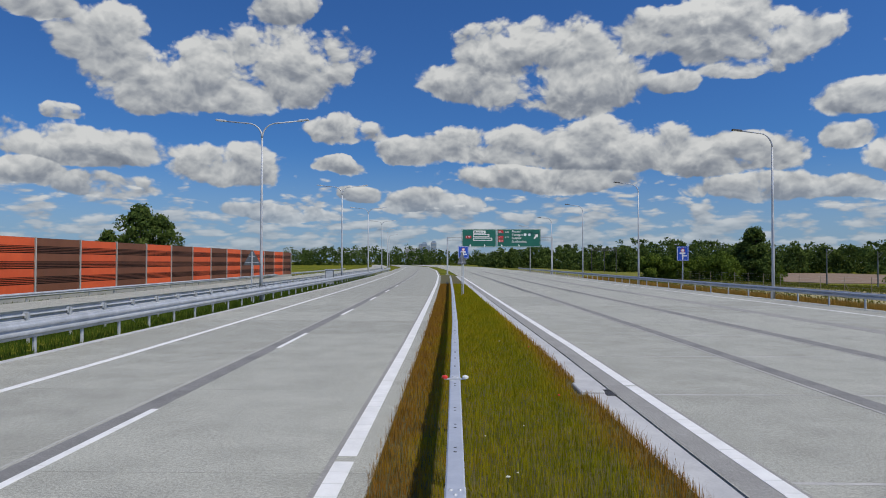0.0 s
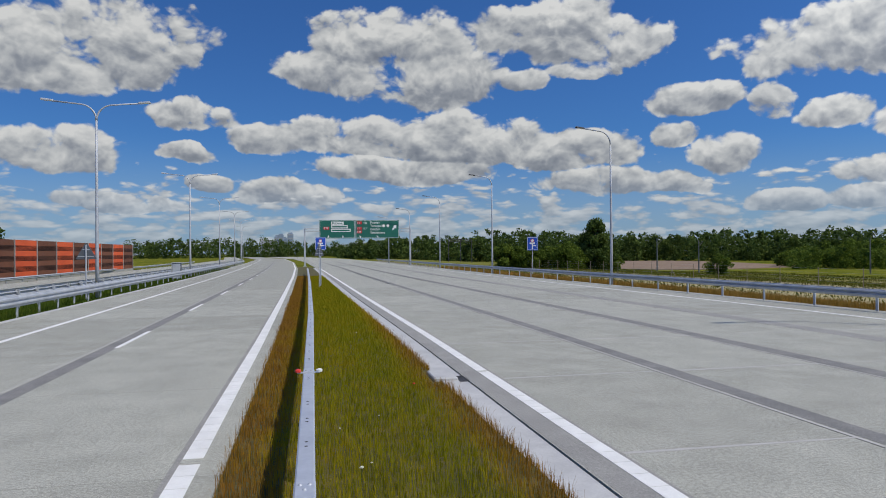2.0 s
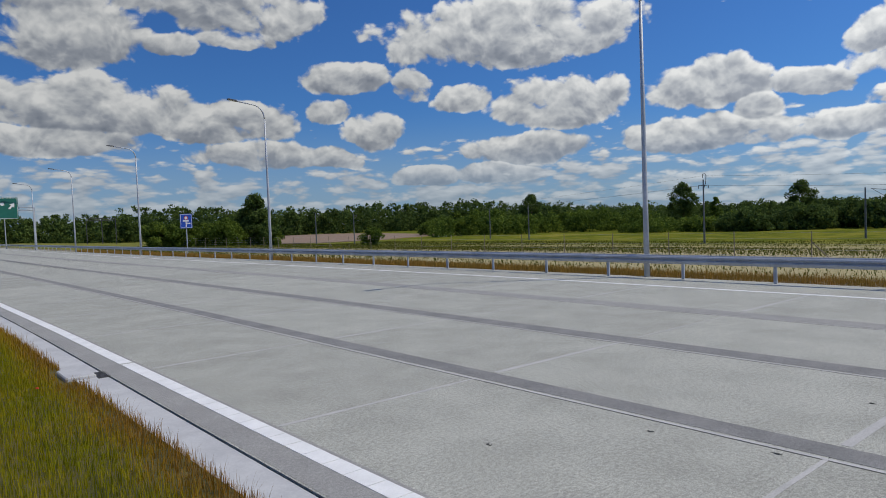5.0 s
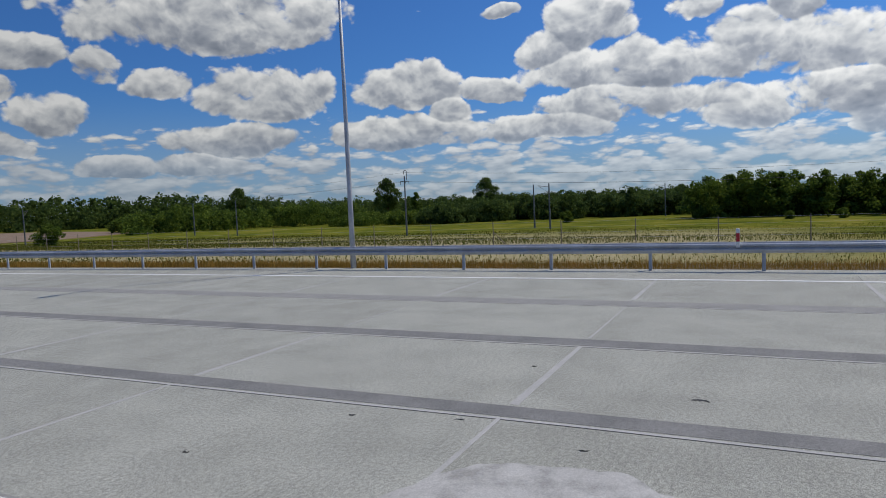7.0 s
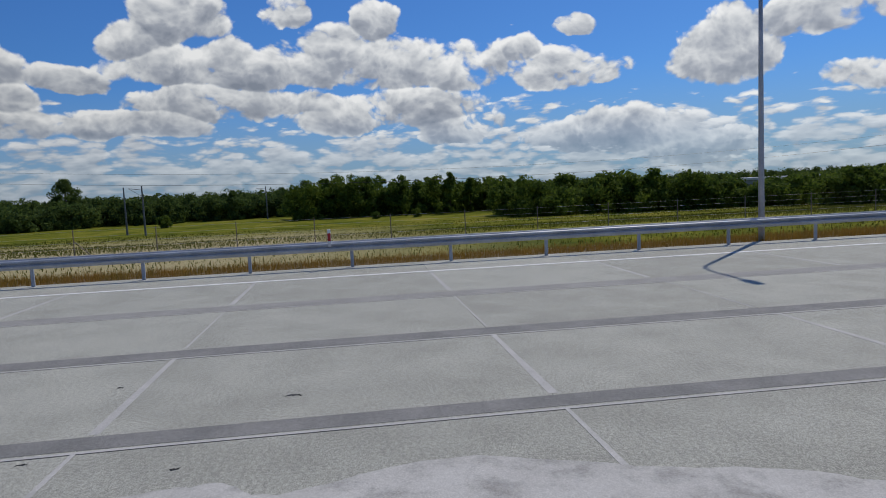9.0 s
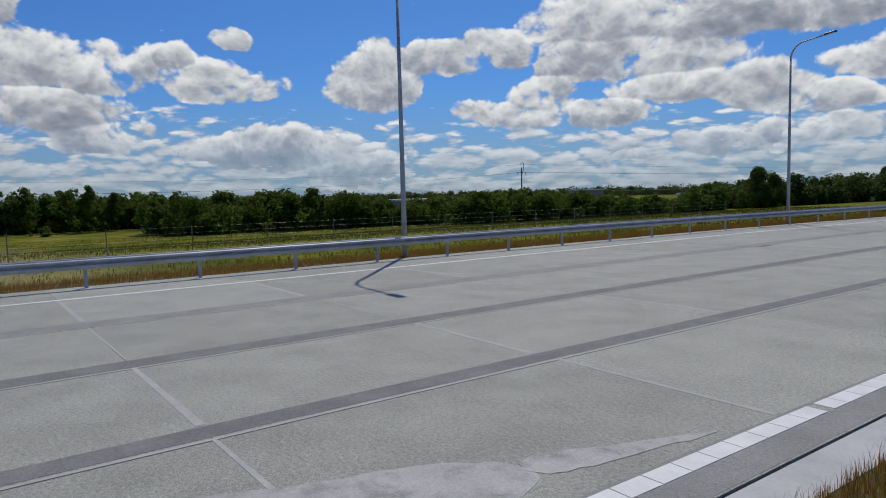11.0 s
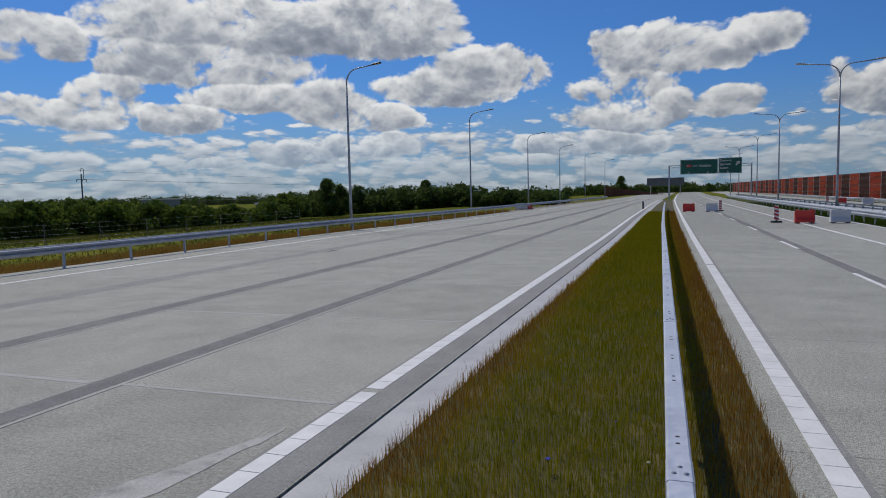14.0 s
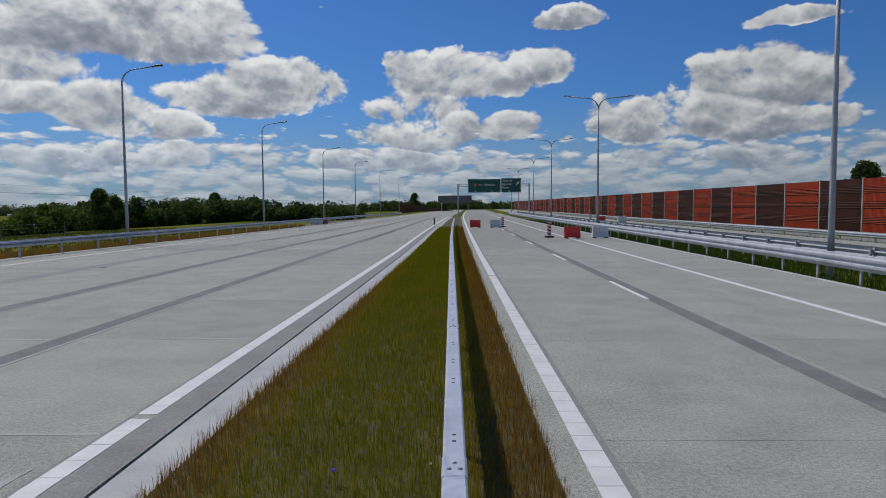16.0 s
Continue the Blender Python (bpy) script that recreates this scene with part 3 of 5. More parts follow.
def markings():
    def line(name, f, w, y0, y1, plate, label):
        """A painted line of raised plates."""
        geo = []
        y = y0
        while y < y1:
            n = min(y + plate, y1)
            a, b = f(y), f(n)
            z0, z1 = 0.0005, 0.006
            v = [(a - w / 2, y, z0), (a + w / 2, y, z0), (b + w / 2, n - 0.012, z0), (b - w / 2, n - 0.012, z0)]
            v += [(p[0], p[1], z1) for p in v]
            geo.append((v, [(4, 5, 6, 7), (0, 1, 5, 4), (1, 2, 6, 5), (2, 3, 7, 6), (3, 0, 4, 7)]))
            y = n
        v, f2 = join(*geo)
        tagged(mesh_object(name, v, f2, PAINT), label, "road marking", kind="structure")

    thick = "thick white edge line of ribbed plates on concrete"
    line("edge_line", x_l, 0.245, -60, -23.5, 0.42, thick)
    line("edge_line", x_l, 0.245, -23.2, 8.72, 0.42, thick)
    line("edge_line", x_l, 0.245, 8.95, 60, 0.42, thick)
    line("edge_line", x_l, 0.245, 60, 420, 6.0, thick)
    line("edge_line", x_l, 0.245, -300, -60, 6.0, thick)
    line("edge_line", x_r, 0.235, -60, -8.0, 0.42, thick)
    line("edge_line", x_r, 0.235, -7.85, 13.9, 0.42, thick)
    line("edge_line", x_r, 0.235, 14.0, 60, 0.42, thick)
    line("edge_line", x_r, 0.235, 60, 120, 6.0, thick)
    line("edge_line", x_r, 0.235, -150, -60, 6.0, thick)
    thin = "smooth white outer edge line on concrete"
    line("edge_line", x_e, 0.2, -300, 420, 6.0, thin)
    line("edge_line", x_re, 0.2, -180, 240, 6.0, thin)
    dash = None
    for k in range(-14, 20):
        y = 11.62 + 12.1 * k
        if k < 0:
            y = -17.47 - 12.1 * (-1 - k) - 4.0
        a, b = y - (4.05 if k >= 0 else 0), y + (0 if k >= 0 else 4.0)
        line("lane_dash", shift(x_c, 0.0), 0.13, a, b, 0.9 if abs(y) < 30 else 4.1, "worn white lane dash on concrete")


GREY_BAND = surface("grey_concrete_band", [(0.0, (0.25, 0.245, 0.23)), (1.0, (0.33, 0.325, 0.305))], 1.4, 60.0, 0.9, bump=0.5, bump_scale=120.0, speck=0.22)


def surface_bands():
    for f, w, dark in ((x_j1, 0.43, GROOVED), (x_j2, 0.55, GROOVED), (x_j3, 0.7, GREY_BAND)):
        tagged(strip("grooved_band", shift(f, 0.10), shift(f, 0.10 + w * 0.92), -170, 200, 0.0028, 0.002, dark, 6.0), "dark grooved concrete band beside a joint", "road surface", kind="structure")
        tagged(strip("joint_line", shift(f, -0.018), shift(f, 0.0), -80, 90, 0.0028, 0.002, SEAL, 6.0), "dark sealed joint between slabs", "joint", kind="structure")
        tagged(strip("joint_line", shift(f, 0.0), shift(f, 0.055), -80, 90, 0.0032, 0.002, RESIDUE, 6.0), "pale dusty joint edge", "joint", kind="structure")
    for f, a, b in ((x_l, -0.2, -0.128), (x_r, -0.5, -0.122), (x_r, 0.122, 0.17)):
        tagged(strip("grooved_band", shift(f, a), shift(f, b), -80, 80, 0.0024, 0.002, GREY_BAND, 6.0), "grey grooved band along the edge line", "road surface", kind="structure")
    tagged(strip("grooved_band", shift(x_c, -0.36), shift(x_c, 0.02), -200, 250, 0.0028, 0.002, GROOVED, 6.0), "dark grooved concrete band under the lane dashes", "road surface", kind="structure")
    tagged(strip("joint_line", shift(x_c, -0.46), shift(x_c, -0.43), -60, 80, 0.0028, 0.002, RESIDUE, 6.0), "pale dusty joint edge", "joint", kind="structure")
    for k in range(-9, 9):
        y = JOINT_AT + JOINT_STEP * k
        wobble = 0.04 * math.sin(k * 2.3)
        for a, b in ((shift(x_r, 0.2), x_j1), (shift(x_j1, 0.55), x_j2), (shift(x_j2, 0.72), x_j3), (shift(x_j3, 0.9), shift(x_re, -0.12))):
            w = 0.02 + 0.016 * ((k * 3 + round(b(y))) % 3)
            v = [(a(y), y + wobble - w, 0.003), (b(y), y - w * 0.7, 0.003), (b(y), y + w * 0.7, 0.003), (a(y), y + wobble + w * 1.3, 0.003)]
            v += [(p[0], p[1], 0.0012) for p in v]
            tagged(mesh_object("joint_residue", v, [(0, 1, 2, 3), (4, 5, 1, 0), (5, 6, 2, 1), (6, 7, 3, 2), (7, 4, 0, 3)], RESIDUE), "pale cement residue along a cross joint", "joint", kind="structure")


# ---- verges ----
tagged(strip("verge_soil", shift(x_re, 2.75), shift(x_re, 5.3), -160, 220, -0.05, 0.3, SOIL), "dry sandy soil under the outer guardrail", "soil", kind="structure")
tagged(strip("pavement_edge", shift(x_side, -0.28), x_side, -200, 240, 0.012, 0.08, GUTTER_MAT), "pale concrete edge strip beside the grass", "kerb", kind="structure")

# ---- median ----
tagged(strip("gutter", shift(x_r, -1.04), shift(x_r, -0.555), -150, 120, -0.012, 0.08, GUTTER_MAT), "pale smooth concrete drainage channel beside the grass", "gutter", kind="structure")
tagged(strip("drain_slot", shift(x_r, -0.555), shift(x_r, -0.53), -150, 120, -0.022, 0.05, SEAL), "dark slot between channel and carriageway", "joint", kind="structure")
tagged(strip("median_soil", shift(x_l, 0.42), shift(x_r, -1.04), -150, 130, -0.02, 0.08, TURF), "dark turf soil under the median grass", "soil", kind="structure")


def blades(name, label, material, y0, y1, left, right, count, h0, h1, width, falloff=None, lean=0.35, seed=1, z=-0.02, category="grass"):
    """Grass: one bent blade of three triangles each, joined."""
    rng = np.random.default_rng(seed)
    if falloff:
        # denser near the middle of the stretch
        u = rng.random(count) * 2 - 1
        ys = np.sign(u) * np.abs(u) ** falloff
        ys = np.where(ys < 0, -ys * y0, ys * y1)
    else:
        ys = y0 + rng.random(count) * (y1 - y0)
    grid = np.linspace(y0, y1, 160)
    lo, hi = np.interp(ys, grid, [left(g) for g in grid]), np.interp(ys, grid, [right(g) for g in grid])
    xs = lo + rng.random(count) * (hi - lo)
    xs = np.where((xs > 2.3) & (ys > 12.9) & (ys < 14.4) & (xs < 3.2), 1.0 + rng.random(count) * 1.2, xs)
    clump = np.array([noise.noise(Vector((a * 1.7, b * 1.7, 0.5))) for a, b in zip(xs[::8], ys[::8])]).repeat(8)[:count]
    h = (h0 + (h1 - h0) * rng.random(count) ** 1.4) * (1 + 0.45 * clump)
    far = 1 + np.abs(ys) / 26
    w = width * (0.6 + 0.8 * rng.random(count)) * far
    ang, tilt = rng.random(count) * 6.283, rng.random(count) * lean
    dx, dy = np.cos(ang), np.sin(ang)
    zs = np.array([ground_height(a, b) - 0.02 for a, b in zip(xs, ys)]) if z is None else np.full(count, z)
    base = np.stack([xs, ys, zs], 1)
    side = np.stack([-dy * w / 2, dx * w / 2, np.zeros(count)], 1)
    mid = base + np.stack([dx * h * tilt * 0.3, dy * h * tilt * 0.3, h * 0.6], 1)
    tip = base + np.stack([dx * h * tilt, dy * h * tilt, h], 1)
    verts = np.stack([base - side, base + side, mid + side * 0.7, mid - side * 0.7, tip], 1).reshape(-1, 3)
    k = np.arange(count)[:, None] * 5
    quads, tris = k + np.array([0, 1, 2, 3]), k + np.array([3, 2, 4])
    me = bpy.data.meshes.new(name)
    me.vertices.add(len(verts))
    me.vertices.foreach_set("co", verts.ravel())
    loops = np.concatenate([quads, tris], 1).ravel()
    me.loops.add(len(loops))
    me.loops.foreach_set("vertex_index", loops)
    me.polygons.add(count * 2)
    me.polygons.foreach_set("loop_start", (np.arange(count)[:, None] * 7 + np.array([0, 4])).ravel())
    me.update(calc_edges=True)
    me.materials.append(material)
    return tagged(new(name, me), label, category, kind="stuff")


WEEDS = grass_material("weed_blades", [(0.0, (0.06, 0.085, 0.012)), (0.4, (0.12, 0.125, 0.02)), (0.7, (0.20, 0.165, 0.045)), (1.0, (0.27, 0.20, 0.08))], 0.25)
blades("median_grass", "tall green and rust-brown meadow grass on the median", GRASS, -75, 75, shift(x_l, 0.44), shift(x_r, -1.03), 480000, 0.05, 0.19, 0.0046, 1.8, seed=3)
blades("median_edge_grass", "thin seed heads leaning over the channel", GRASS, -40, 40, shift(x_r, -1.16), shift(x_r, -1.0), 4200, 0.10, 0.27, 0.0045, 1.7, 0.7, seed=4)
blades("median_edge_grass", "thin seed heads leaning over the concrete edge", GRASS, -40, 40, shift(x_l, 0.38), shift(x_l, 0.55), 3400, 0.08, 0.24, 0.0045, 1.7, 0.7, seed=5)
blades("verge_grass", "dry ochre grass under the outer guardrail", VERGE, -85, 110, shift(x_re, 2.95), shift(x_re, 4.9), 210000, 0.12, 0.40, 0.009, None, seed=6, z=-0.14)
blades("strip_grass", "green grass between the double guardrails", GREEN, -110, 130, shift(x_side, -3.3), shift(x_side, -0.3), 120000, 0.08, 0.24, 0.010, None, seed=7, z=-0.09)
blades("strip_grass", "green grass below the noise barrier", GREEN, -140, 140, shift(x_e, -21.8), shift(x_e, -18.4), 40000, 0.1, 0.26, 0.018, None, seed=8, z=-0.5)

blades("verge_weeds", "olive weeds and dry stalks behind the outer guardrail", WEEDS, -80, 110, shift(x_re, 4.5), shift(x_re, 9.0), 110000, 0.10, 0.30, 0.013, None, 0.7, seed=9, z=None)
blades("meadow_grass", "uneven olive and straw-coloured meadow tufts", WEEDS, -100, 150, lambda y: 29.0, lambda y: 105.0, 130000, 0.05, 0.26, 0.035, None, 0.9, seed=10, z=None)


# ---- guardrails ----
W_FACE = [(0.0, 0.0), (0.018, 0.015), (0.030, 0.045), (0.078, 0.075), (0.083, 0.100), (0.078, 0.125), (0.016, 0.148), (0.004, 0.165), (0.016, 0.182), (0.078, 0.205), (0.083, 0.230), (0.078, 0.255), (0.030, 0.285), (0.018, 0.310), (0.0, 0.325)]


def w_profile(face, z0, scale=1.0):
    """The closed profile of a corrugated beam; face: -1 or 1, the side of x that it bulges to."""
    outer = [(face * x, z0 + z * scale) for x, z in W_FACE]
    inner = [(face * (x - 0.006), z0 + z * scale) for x, z in reversed(W_FACE)]
    return outer + inner


def guardrail(label, f, y0, y1, spacing, beam_len, face, z0, scale, post_top, material, group, bracket=False):
    """Posts and beam lengths along a plan curve, a part each."""
    rail = thing("guardrail", label, "guardrail", group)
    side = face
    post_mesh = beam_mesh = bracket_mesh = bolt_mesh = None
    y = y0
    post_geo = join(block(-0.03, 0.03, -0.05, 0.05, -0.65, post_top, 0.008), block(-0.034, 0.034, 0.05, 0.056, -0.65, post_top))
    while y < y1:
        m = pose(f(y) - side * 0.07, y, 0, 0, 0, heading(f, y))
        if post_mesh is None:
            post_mesh = part("post", post_geo, material, rail)
            post_mesh.matrix_local = m
            if bracket:
                bracket_mesh = part("bracket", join(block(-0.10, 0.0, -0.05, 0.05, z0 + 0.10, z0 + 0.28, 0.01), block(-0.17, -0.09, -0.09, 0.09, z0 + 0.18, z0 + 0.34, 0.01)), material, rail)
                bracket_mesh.matrix_local = m
        else:
            twin(post_mesh, rail, m)
            if bracket:
                twin(bracket_mesh, rail, m)
        y += spacing
    y = y0
    bolts = [tube([(face * 0.028, 0.05 + dy, z0 + (0.165 + dz) * scale), (face * 0.056, 0.05 + dy, z0 + (0.165 + dz) * scale)], 0.016, 6) for dy in (0.0, 0.08) for dz in (-0.06, 0.06)]
    beam_geo = join(extrude(w_profile(face, z0, scale), 0, beam_len + 0.16), *bolts)
    while y < y1:
        a, b = f(y), f(y + beam_len)
        turn = -math.degrees(math.atan2(b - a, beam_len))
        m = pose(a + (0.003 if int(y / beam_len) % 2 else 0), y, 0, 0, 0, turn)
        if beam_mesh is None:
            beam_mesh = part("beam", beam_geo, material, rail, smooth=False)
            beam_mesh.matrix_local = m
        else:
            twin(beam_mesh, rail, m)
        y += beam_len
    return rail


guardrail("galvanised corrugated guardrail on steel posts in dry grass", shift(x_re, 2.3), -172.6, 200, 3.32, 3.32, -1, 0.56, 1.05, 0.86, GALV, "outer guardrails")
guardrail("galvanised guardrail on close steel posts above green grass", shift(x_side, -0.62), -160, 190, 2.45, 4.9, 1, 0.40, 1.5, 0.80, GALV, "double guardrails", True)
guardrail("galvanised guardrail backing the double barrier", shift(x_side, -2.5), -160, 190, 2.45, 4.9, -1, 0.60, 1.15, 0.9, GALV, "double guardrails", True)
guardrail("galvanised guardrail before the noise barrier", shift(x_e, -19.0), -200, 220, 4.0, 4.0, 1, 0.10, 1.05, 0.40, GALV, "outer guardrails")


def median_rail():
    rail = thing("guardrail", "pale galvanised box-beam guardrail with bolt holes along the median", "guardrail", "median guardrail")
    step, first = 4.88, -4.4
    # an upside-down trough, open below
    w, t = 0.078, 0.006
    trough = [(-w, 0.62), (-w, 0.785), (-w + 0.014, 0.80), (w - 0.014, 0.80), (w, 0.785), (w, 0.62), (w - t, 0.62), (w - t, 0.78), (w - 0.018, 0.793), (-w + 0.018, 0.793), (-w + t, 0.78), (-w + t, 0.62)]
    beam_geo = extrude(trough, -0.10, step)
    sleeve = [(x * 1.045, z + 0.0035) for x, z in trough]
    hole_at, hole = (1.02, 1.16, 1.90, 2.04, 2.70, 2.84, 4.25, 4.38), None
    bolts = []
    for x, y in ((-0.035, 0.0), (0.035, 0.0), (0.0, -0.1)):
        v = [(x + 0.018 * math.cos(a * 0.785), y + 0.018 * math.sin(a * 0.785), 0.803) for a in range(8)] + [(x + 0.010 * math.cos(a * 0.785), y + 0.010 * math.sin(a * 0.785), 0.815) for a in range(8)]
        bolts.append((v, [tuple(range(8, 16))] + [(a, (a + 1) % 8, 8 + (a + 1) % 8, 8 + a) for a in range(8)]))
    kinds = [("beam", beam_geo, GALV_PALE, ""), ("sleeve", extrude(sleeve, -0.24, 0.10), GALV_PALE, ""), ("bolt_heads", join(*bolts), GALV, "domed bolt heads"), ("post", join(block(-0.03, 0.03, -0.055, 0.055, -0.1, 0.70, 0.008)), GALV, "")]
    made = {}
    for k in range(-17, 18):
        y = first + step * k
        turn = -math.degrees(math.atan2(x_rail(y + step) - x_rail(y), step))
        m = pose(x_rail(y), y, 0.002 * (k % 2), 0, 0, turn)
        for name, geo, mat, label in kinds:
            if name not in made:
                made[name] = part(name, geo, mat, rail, label)
                made[name].matrix_local = m
            else:
                twin(made[name], rail, m)
            if name == "post":
                twin(made[name], rail, m @ pose(0, step / 2, 0))
        for at in hole_at:
            if hole is None:
                hole = part("bolt_hole", tube([(0, 0, 0.799), (0, 0, 0.8015)], 0.016, 10), SEAL, rail, "dark bolt hole")
                hole.matrix_local = m @ pose(0, at, 0)
            else:
                twin(hole, rail, m @ pose(0, at, 0))
    # studs that carry reflectors
    y = 10.05
    x = x_rail(y)
    stud = thing("reflector", "red and white reflector studs on a bracket on the guardrail", "reflector")
    stud.location = (x, y, 0.806)
    part("bracket", block(-0.16, 0.16, -0.03, 0.03, 0.0, 0.014, 0.002), GALV, stud)
    part("lens", tube([(-0.15, -0.02, 0.02), (-0.15, -0.02, 0.05), (-0.15, -0.02, 0.062)], [0.045, 0.045, 0.02], 12), RED_PLASTIC, stud, "red reflector")
    part("lens", tube([(0.15, -0.02, 0.02), (0.15, -0.02, 0.05), (0.15, -0.02, 0.062)], [0.045, 0.045, 0.02], 12), WHITE_PLASTIC, stud, "white reflector")


median_rail()


# ---- lamps ----
def lamp_post(label, arms, height=11.9, reach=2.5):
    """A tapered steel pole with swan-neck arms; arms: signs of x."""
    lamp = thing("street_lamp", label, "street lamp", "street lamps")
    part("base_plate", join(block(-0.22, 0.22, -0.22, 0.22, -0.15, 0.03, 0.02), *[tube([(a * 0.15, b * 0.15, 0.02), (a * 0.15, b * 0.15, 0.08)], 0.018, 6) for a in (-1, 1) for b in (-1, 1)]), GALV, lamp)
    bend = height - 1.15
    part("pole", tube([(0, 0, 0), (0, 0, 3), (0, 0, 7), (0, 0, bend)], [0.115, 0.10, 0.08, 0.06], 12), GALV, lamp, smooth=True)
    part("hatch", block(-0.05, 0.05, -0.122, -0.10, 0.6, 1.0, 0.006), GALV, lamp)
    for s in arms:
        pts = [(0, 0, bend - 0.05)]
        for i in range(1, 8):
            a = math.radians(84 * i / 7)
            pts.append((s * (0.95 - 0.95 * math.cos(a)), 0, bend + 0.98 * math.sin(a)))
        pts.append((s * (reach - 0.35), 0, height - 0.03))
        part("arm", tube(pts, [0.058] * 4 + [0.045] * 5, 10), GALV, lamp, smooth=True)
        v, f = block(-0.36, 0.36, -0.13, 0.13, -0.05, 0.06, 0.04)
        head = part("lamp_head", (v, f), DARK_STEEL if len(arms) == 1 else GALV, lamp, "flat grey lamp head")
        head.matrix_local = pose(s * reach, 0, height + 0.03, 0, -s * 6, 0)
        part("lens", block(-0.26, 0.26, -0.09, 0.09, -0.058, -0.051), WHITE_PLASTIC, head)
    return lamp


single = lamp_post("galvanised lamp post with one curved arm behind the guardrail", (-1,))
single.location = (22.9, 15.07, -0.1)
for x, y in ((22.3, 47.2), (21.3, 77.6), (20.5, 107), (20.0, 138), (19.2, 170), (23.1, -15.1), (21.95, -44.7), (21.1, -74.2), (20.75, -107), (20.3, -139), (18.9, -173.5), (17.2, -214)):
    copy_thing(single, pose(x, y, -0.1, 0, 0, heading(x_re, y)))
double = lamp_post("galvanised lamp post with two curved arms between guardrails", (-1, 1), 12.0, 2.75)
double.location = (-12.85, 43.97, -0.1)
for x, y in ((-18.5, -208), (-17.0, -171), (-16.4, -134.6), (-14.3, -96.6), (-12.85, -59.2), (-12.81, -22.9), (-12.8, 13), (-13.9, 81.3), (-15.0, 114.3), (-16.6, 150), (-19.2, 188), (-22.5, 226), (-27, 266)):
    copy_thing(double, pose(x, y, -0.1, 0, 0, heading(x_e, y)))


# ---- noise barrier ----
def noise_barrier():
    """Posts and louvred panels in alternate colours."""
    barrier = thing("noise_barrier", "noise barrier of alternating orange and brown louvred panels", "noise barrier")
    pitch, high, x = 5.85, 4.35, -31.0
    # absorbent backing sheet, near-black: the slots' shade is put into its colour too
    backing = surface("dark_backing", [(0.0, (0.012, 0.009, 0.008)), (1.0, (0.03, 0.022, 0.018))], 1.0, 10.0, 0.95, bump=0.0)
    def ribbed(z0, z1):
        """A sheet with upright ribs."""
        n, rib = int((pitch - 0.16) / 0.13), 0.13
        line = []
        for i in range(n):
            y = 0.08 + i * rib
            line += [(0.015, y), (0.075, y + 0.035), (0.075, y + 0.06), (0.015, y + 0.095)]
        line.append((0.015, pitch - 0.08))
        ring = line + [(-0.055, pitch - 0.08), (-0.055, 0.08)]
        v = [(px, py, z) for z in (z0, z1) for px, py in ring]
        m = len(ring)
        return v, [(i, (i + 1) % m, m + (i + 1) % m, m + i) for i in range(m)] + [tuple(range(m - 1, -1, -1)), tuple(range(m, 2 * m))]

    bands, slats = [], []
    z = 0.30
    unit = (high - 0.30) / 3.55
    for row in range(4):
        top = min(z + unit * 0.52, high)
        bands.append(ribbed(z, top))
        if row < 3:
            gap = unit * 0.48
            for i in range(4):
                c = top + gap * (i + 0.62) / 4.4
                slats.append(block(-0.02, 0.08, 0.075, pitch - 0.075, c, c + gap * 0.36 / 4.4))
            z = top + gap
    geo = {"post": join(block(-0.09, 0.09, -0.012, 0.012, -0.7, high + 0.04), block(0.08, 0.095, -0.07, 0.07, -0.7, high + 0.04), block(-0.095, -0.08, -0.07, 0.07, -0.7, high + 0.04)), "plinth": block(-0.07, 0.07, 0.06, pitch - 0.06, -0.7, 0.29, 0.01)}
    made = {}
    for k in range(-66, 13):
        y = 48.6 + pitch * k
        m = pose(x, y, -0.05)
        for name in ("post", "plinth"):
            if name not in made:
                made[name] = part(name, geo[name], PLINTH, barrier)
                made[name].matrix_local = m
            else:
                twin(made[name], barrier, m)
        tone = k % 2
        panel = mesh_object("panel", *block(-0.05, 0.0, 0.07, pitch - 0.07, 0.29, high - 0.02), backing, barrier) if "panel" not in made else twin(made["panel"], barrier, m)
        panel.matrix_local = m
        made.setdefault("panel", panel)
        panel["label"] = "orange louvred panel" if tone else "brown louvred panel"
        for kind, pieces in (("band", bands), ("slat", slats)):
            for i, g in enumerate(pieces):
                key = (kind, i, tone)
                if key not in made:
                    made[key] = part(kind, g, ORANGE if tone else BROWN, panel)
                else:
                    twin(made[key], panel, Matrix())
    twin(made["post"], barrier, pose(x, 48.6 + pitch * 13, -0.05))


noise_barrier()

# ---- plants ----


def foliage(clumps, leaves, size, rng):
    """Leaf cards round clump centres: arrays of vertices and faces. clumps: rows of x, y, z, radius."""
    clumps = np.array(clumps, dtype=float)
    n = len(clumps) * leaves
    c = clumps.repeat(leaves, 0)
    d = rng.normal(size=(n, 3))
    d /= np.linalg.norm(d, axis=1, keepdims=True)
    r = c[:, 3:4] * (0.35 + 0.65 * rng.random((n, 1)) ** 0.5)
    p = c[:, :3] + d * r * np.array([1, 1, 0.8])
    a = rng.normal(size=(n, 3))
    a /= np.linalg.norm(a, axis=1, keepdims=True)
    b = np.cross(a, d + 0.3 * rng.normal(size=(n, 3)))
    b /= np.linalg.norm(b, axis=1, keepdims=True) + 1e-9
    s = size * (0.55 + 0.9 * rng.random((n, 1)))
    verts = np.stack([p - a * s * 0.5, p + b * s * 0.42, p + a * s * 0.55, p - b * s * 0.38], 1).reshape(-1, 3)
    faces = np.arange(n * 4).reshape(n, 4)
    return verts, faces


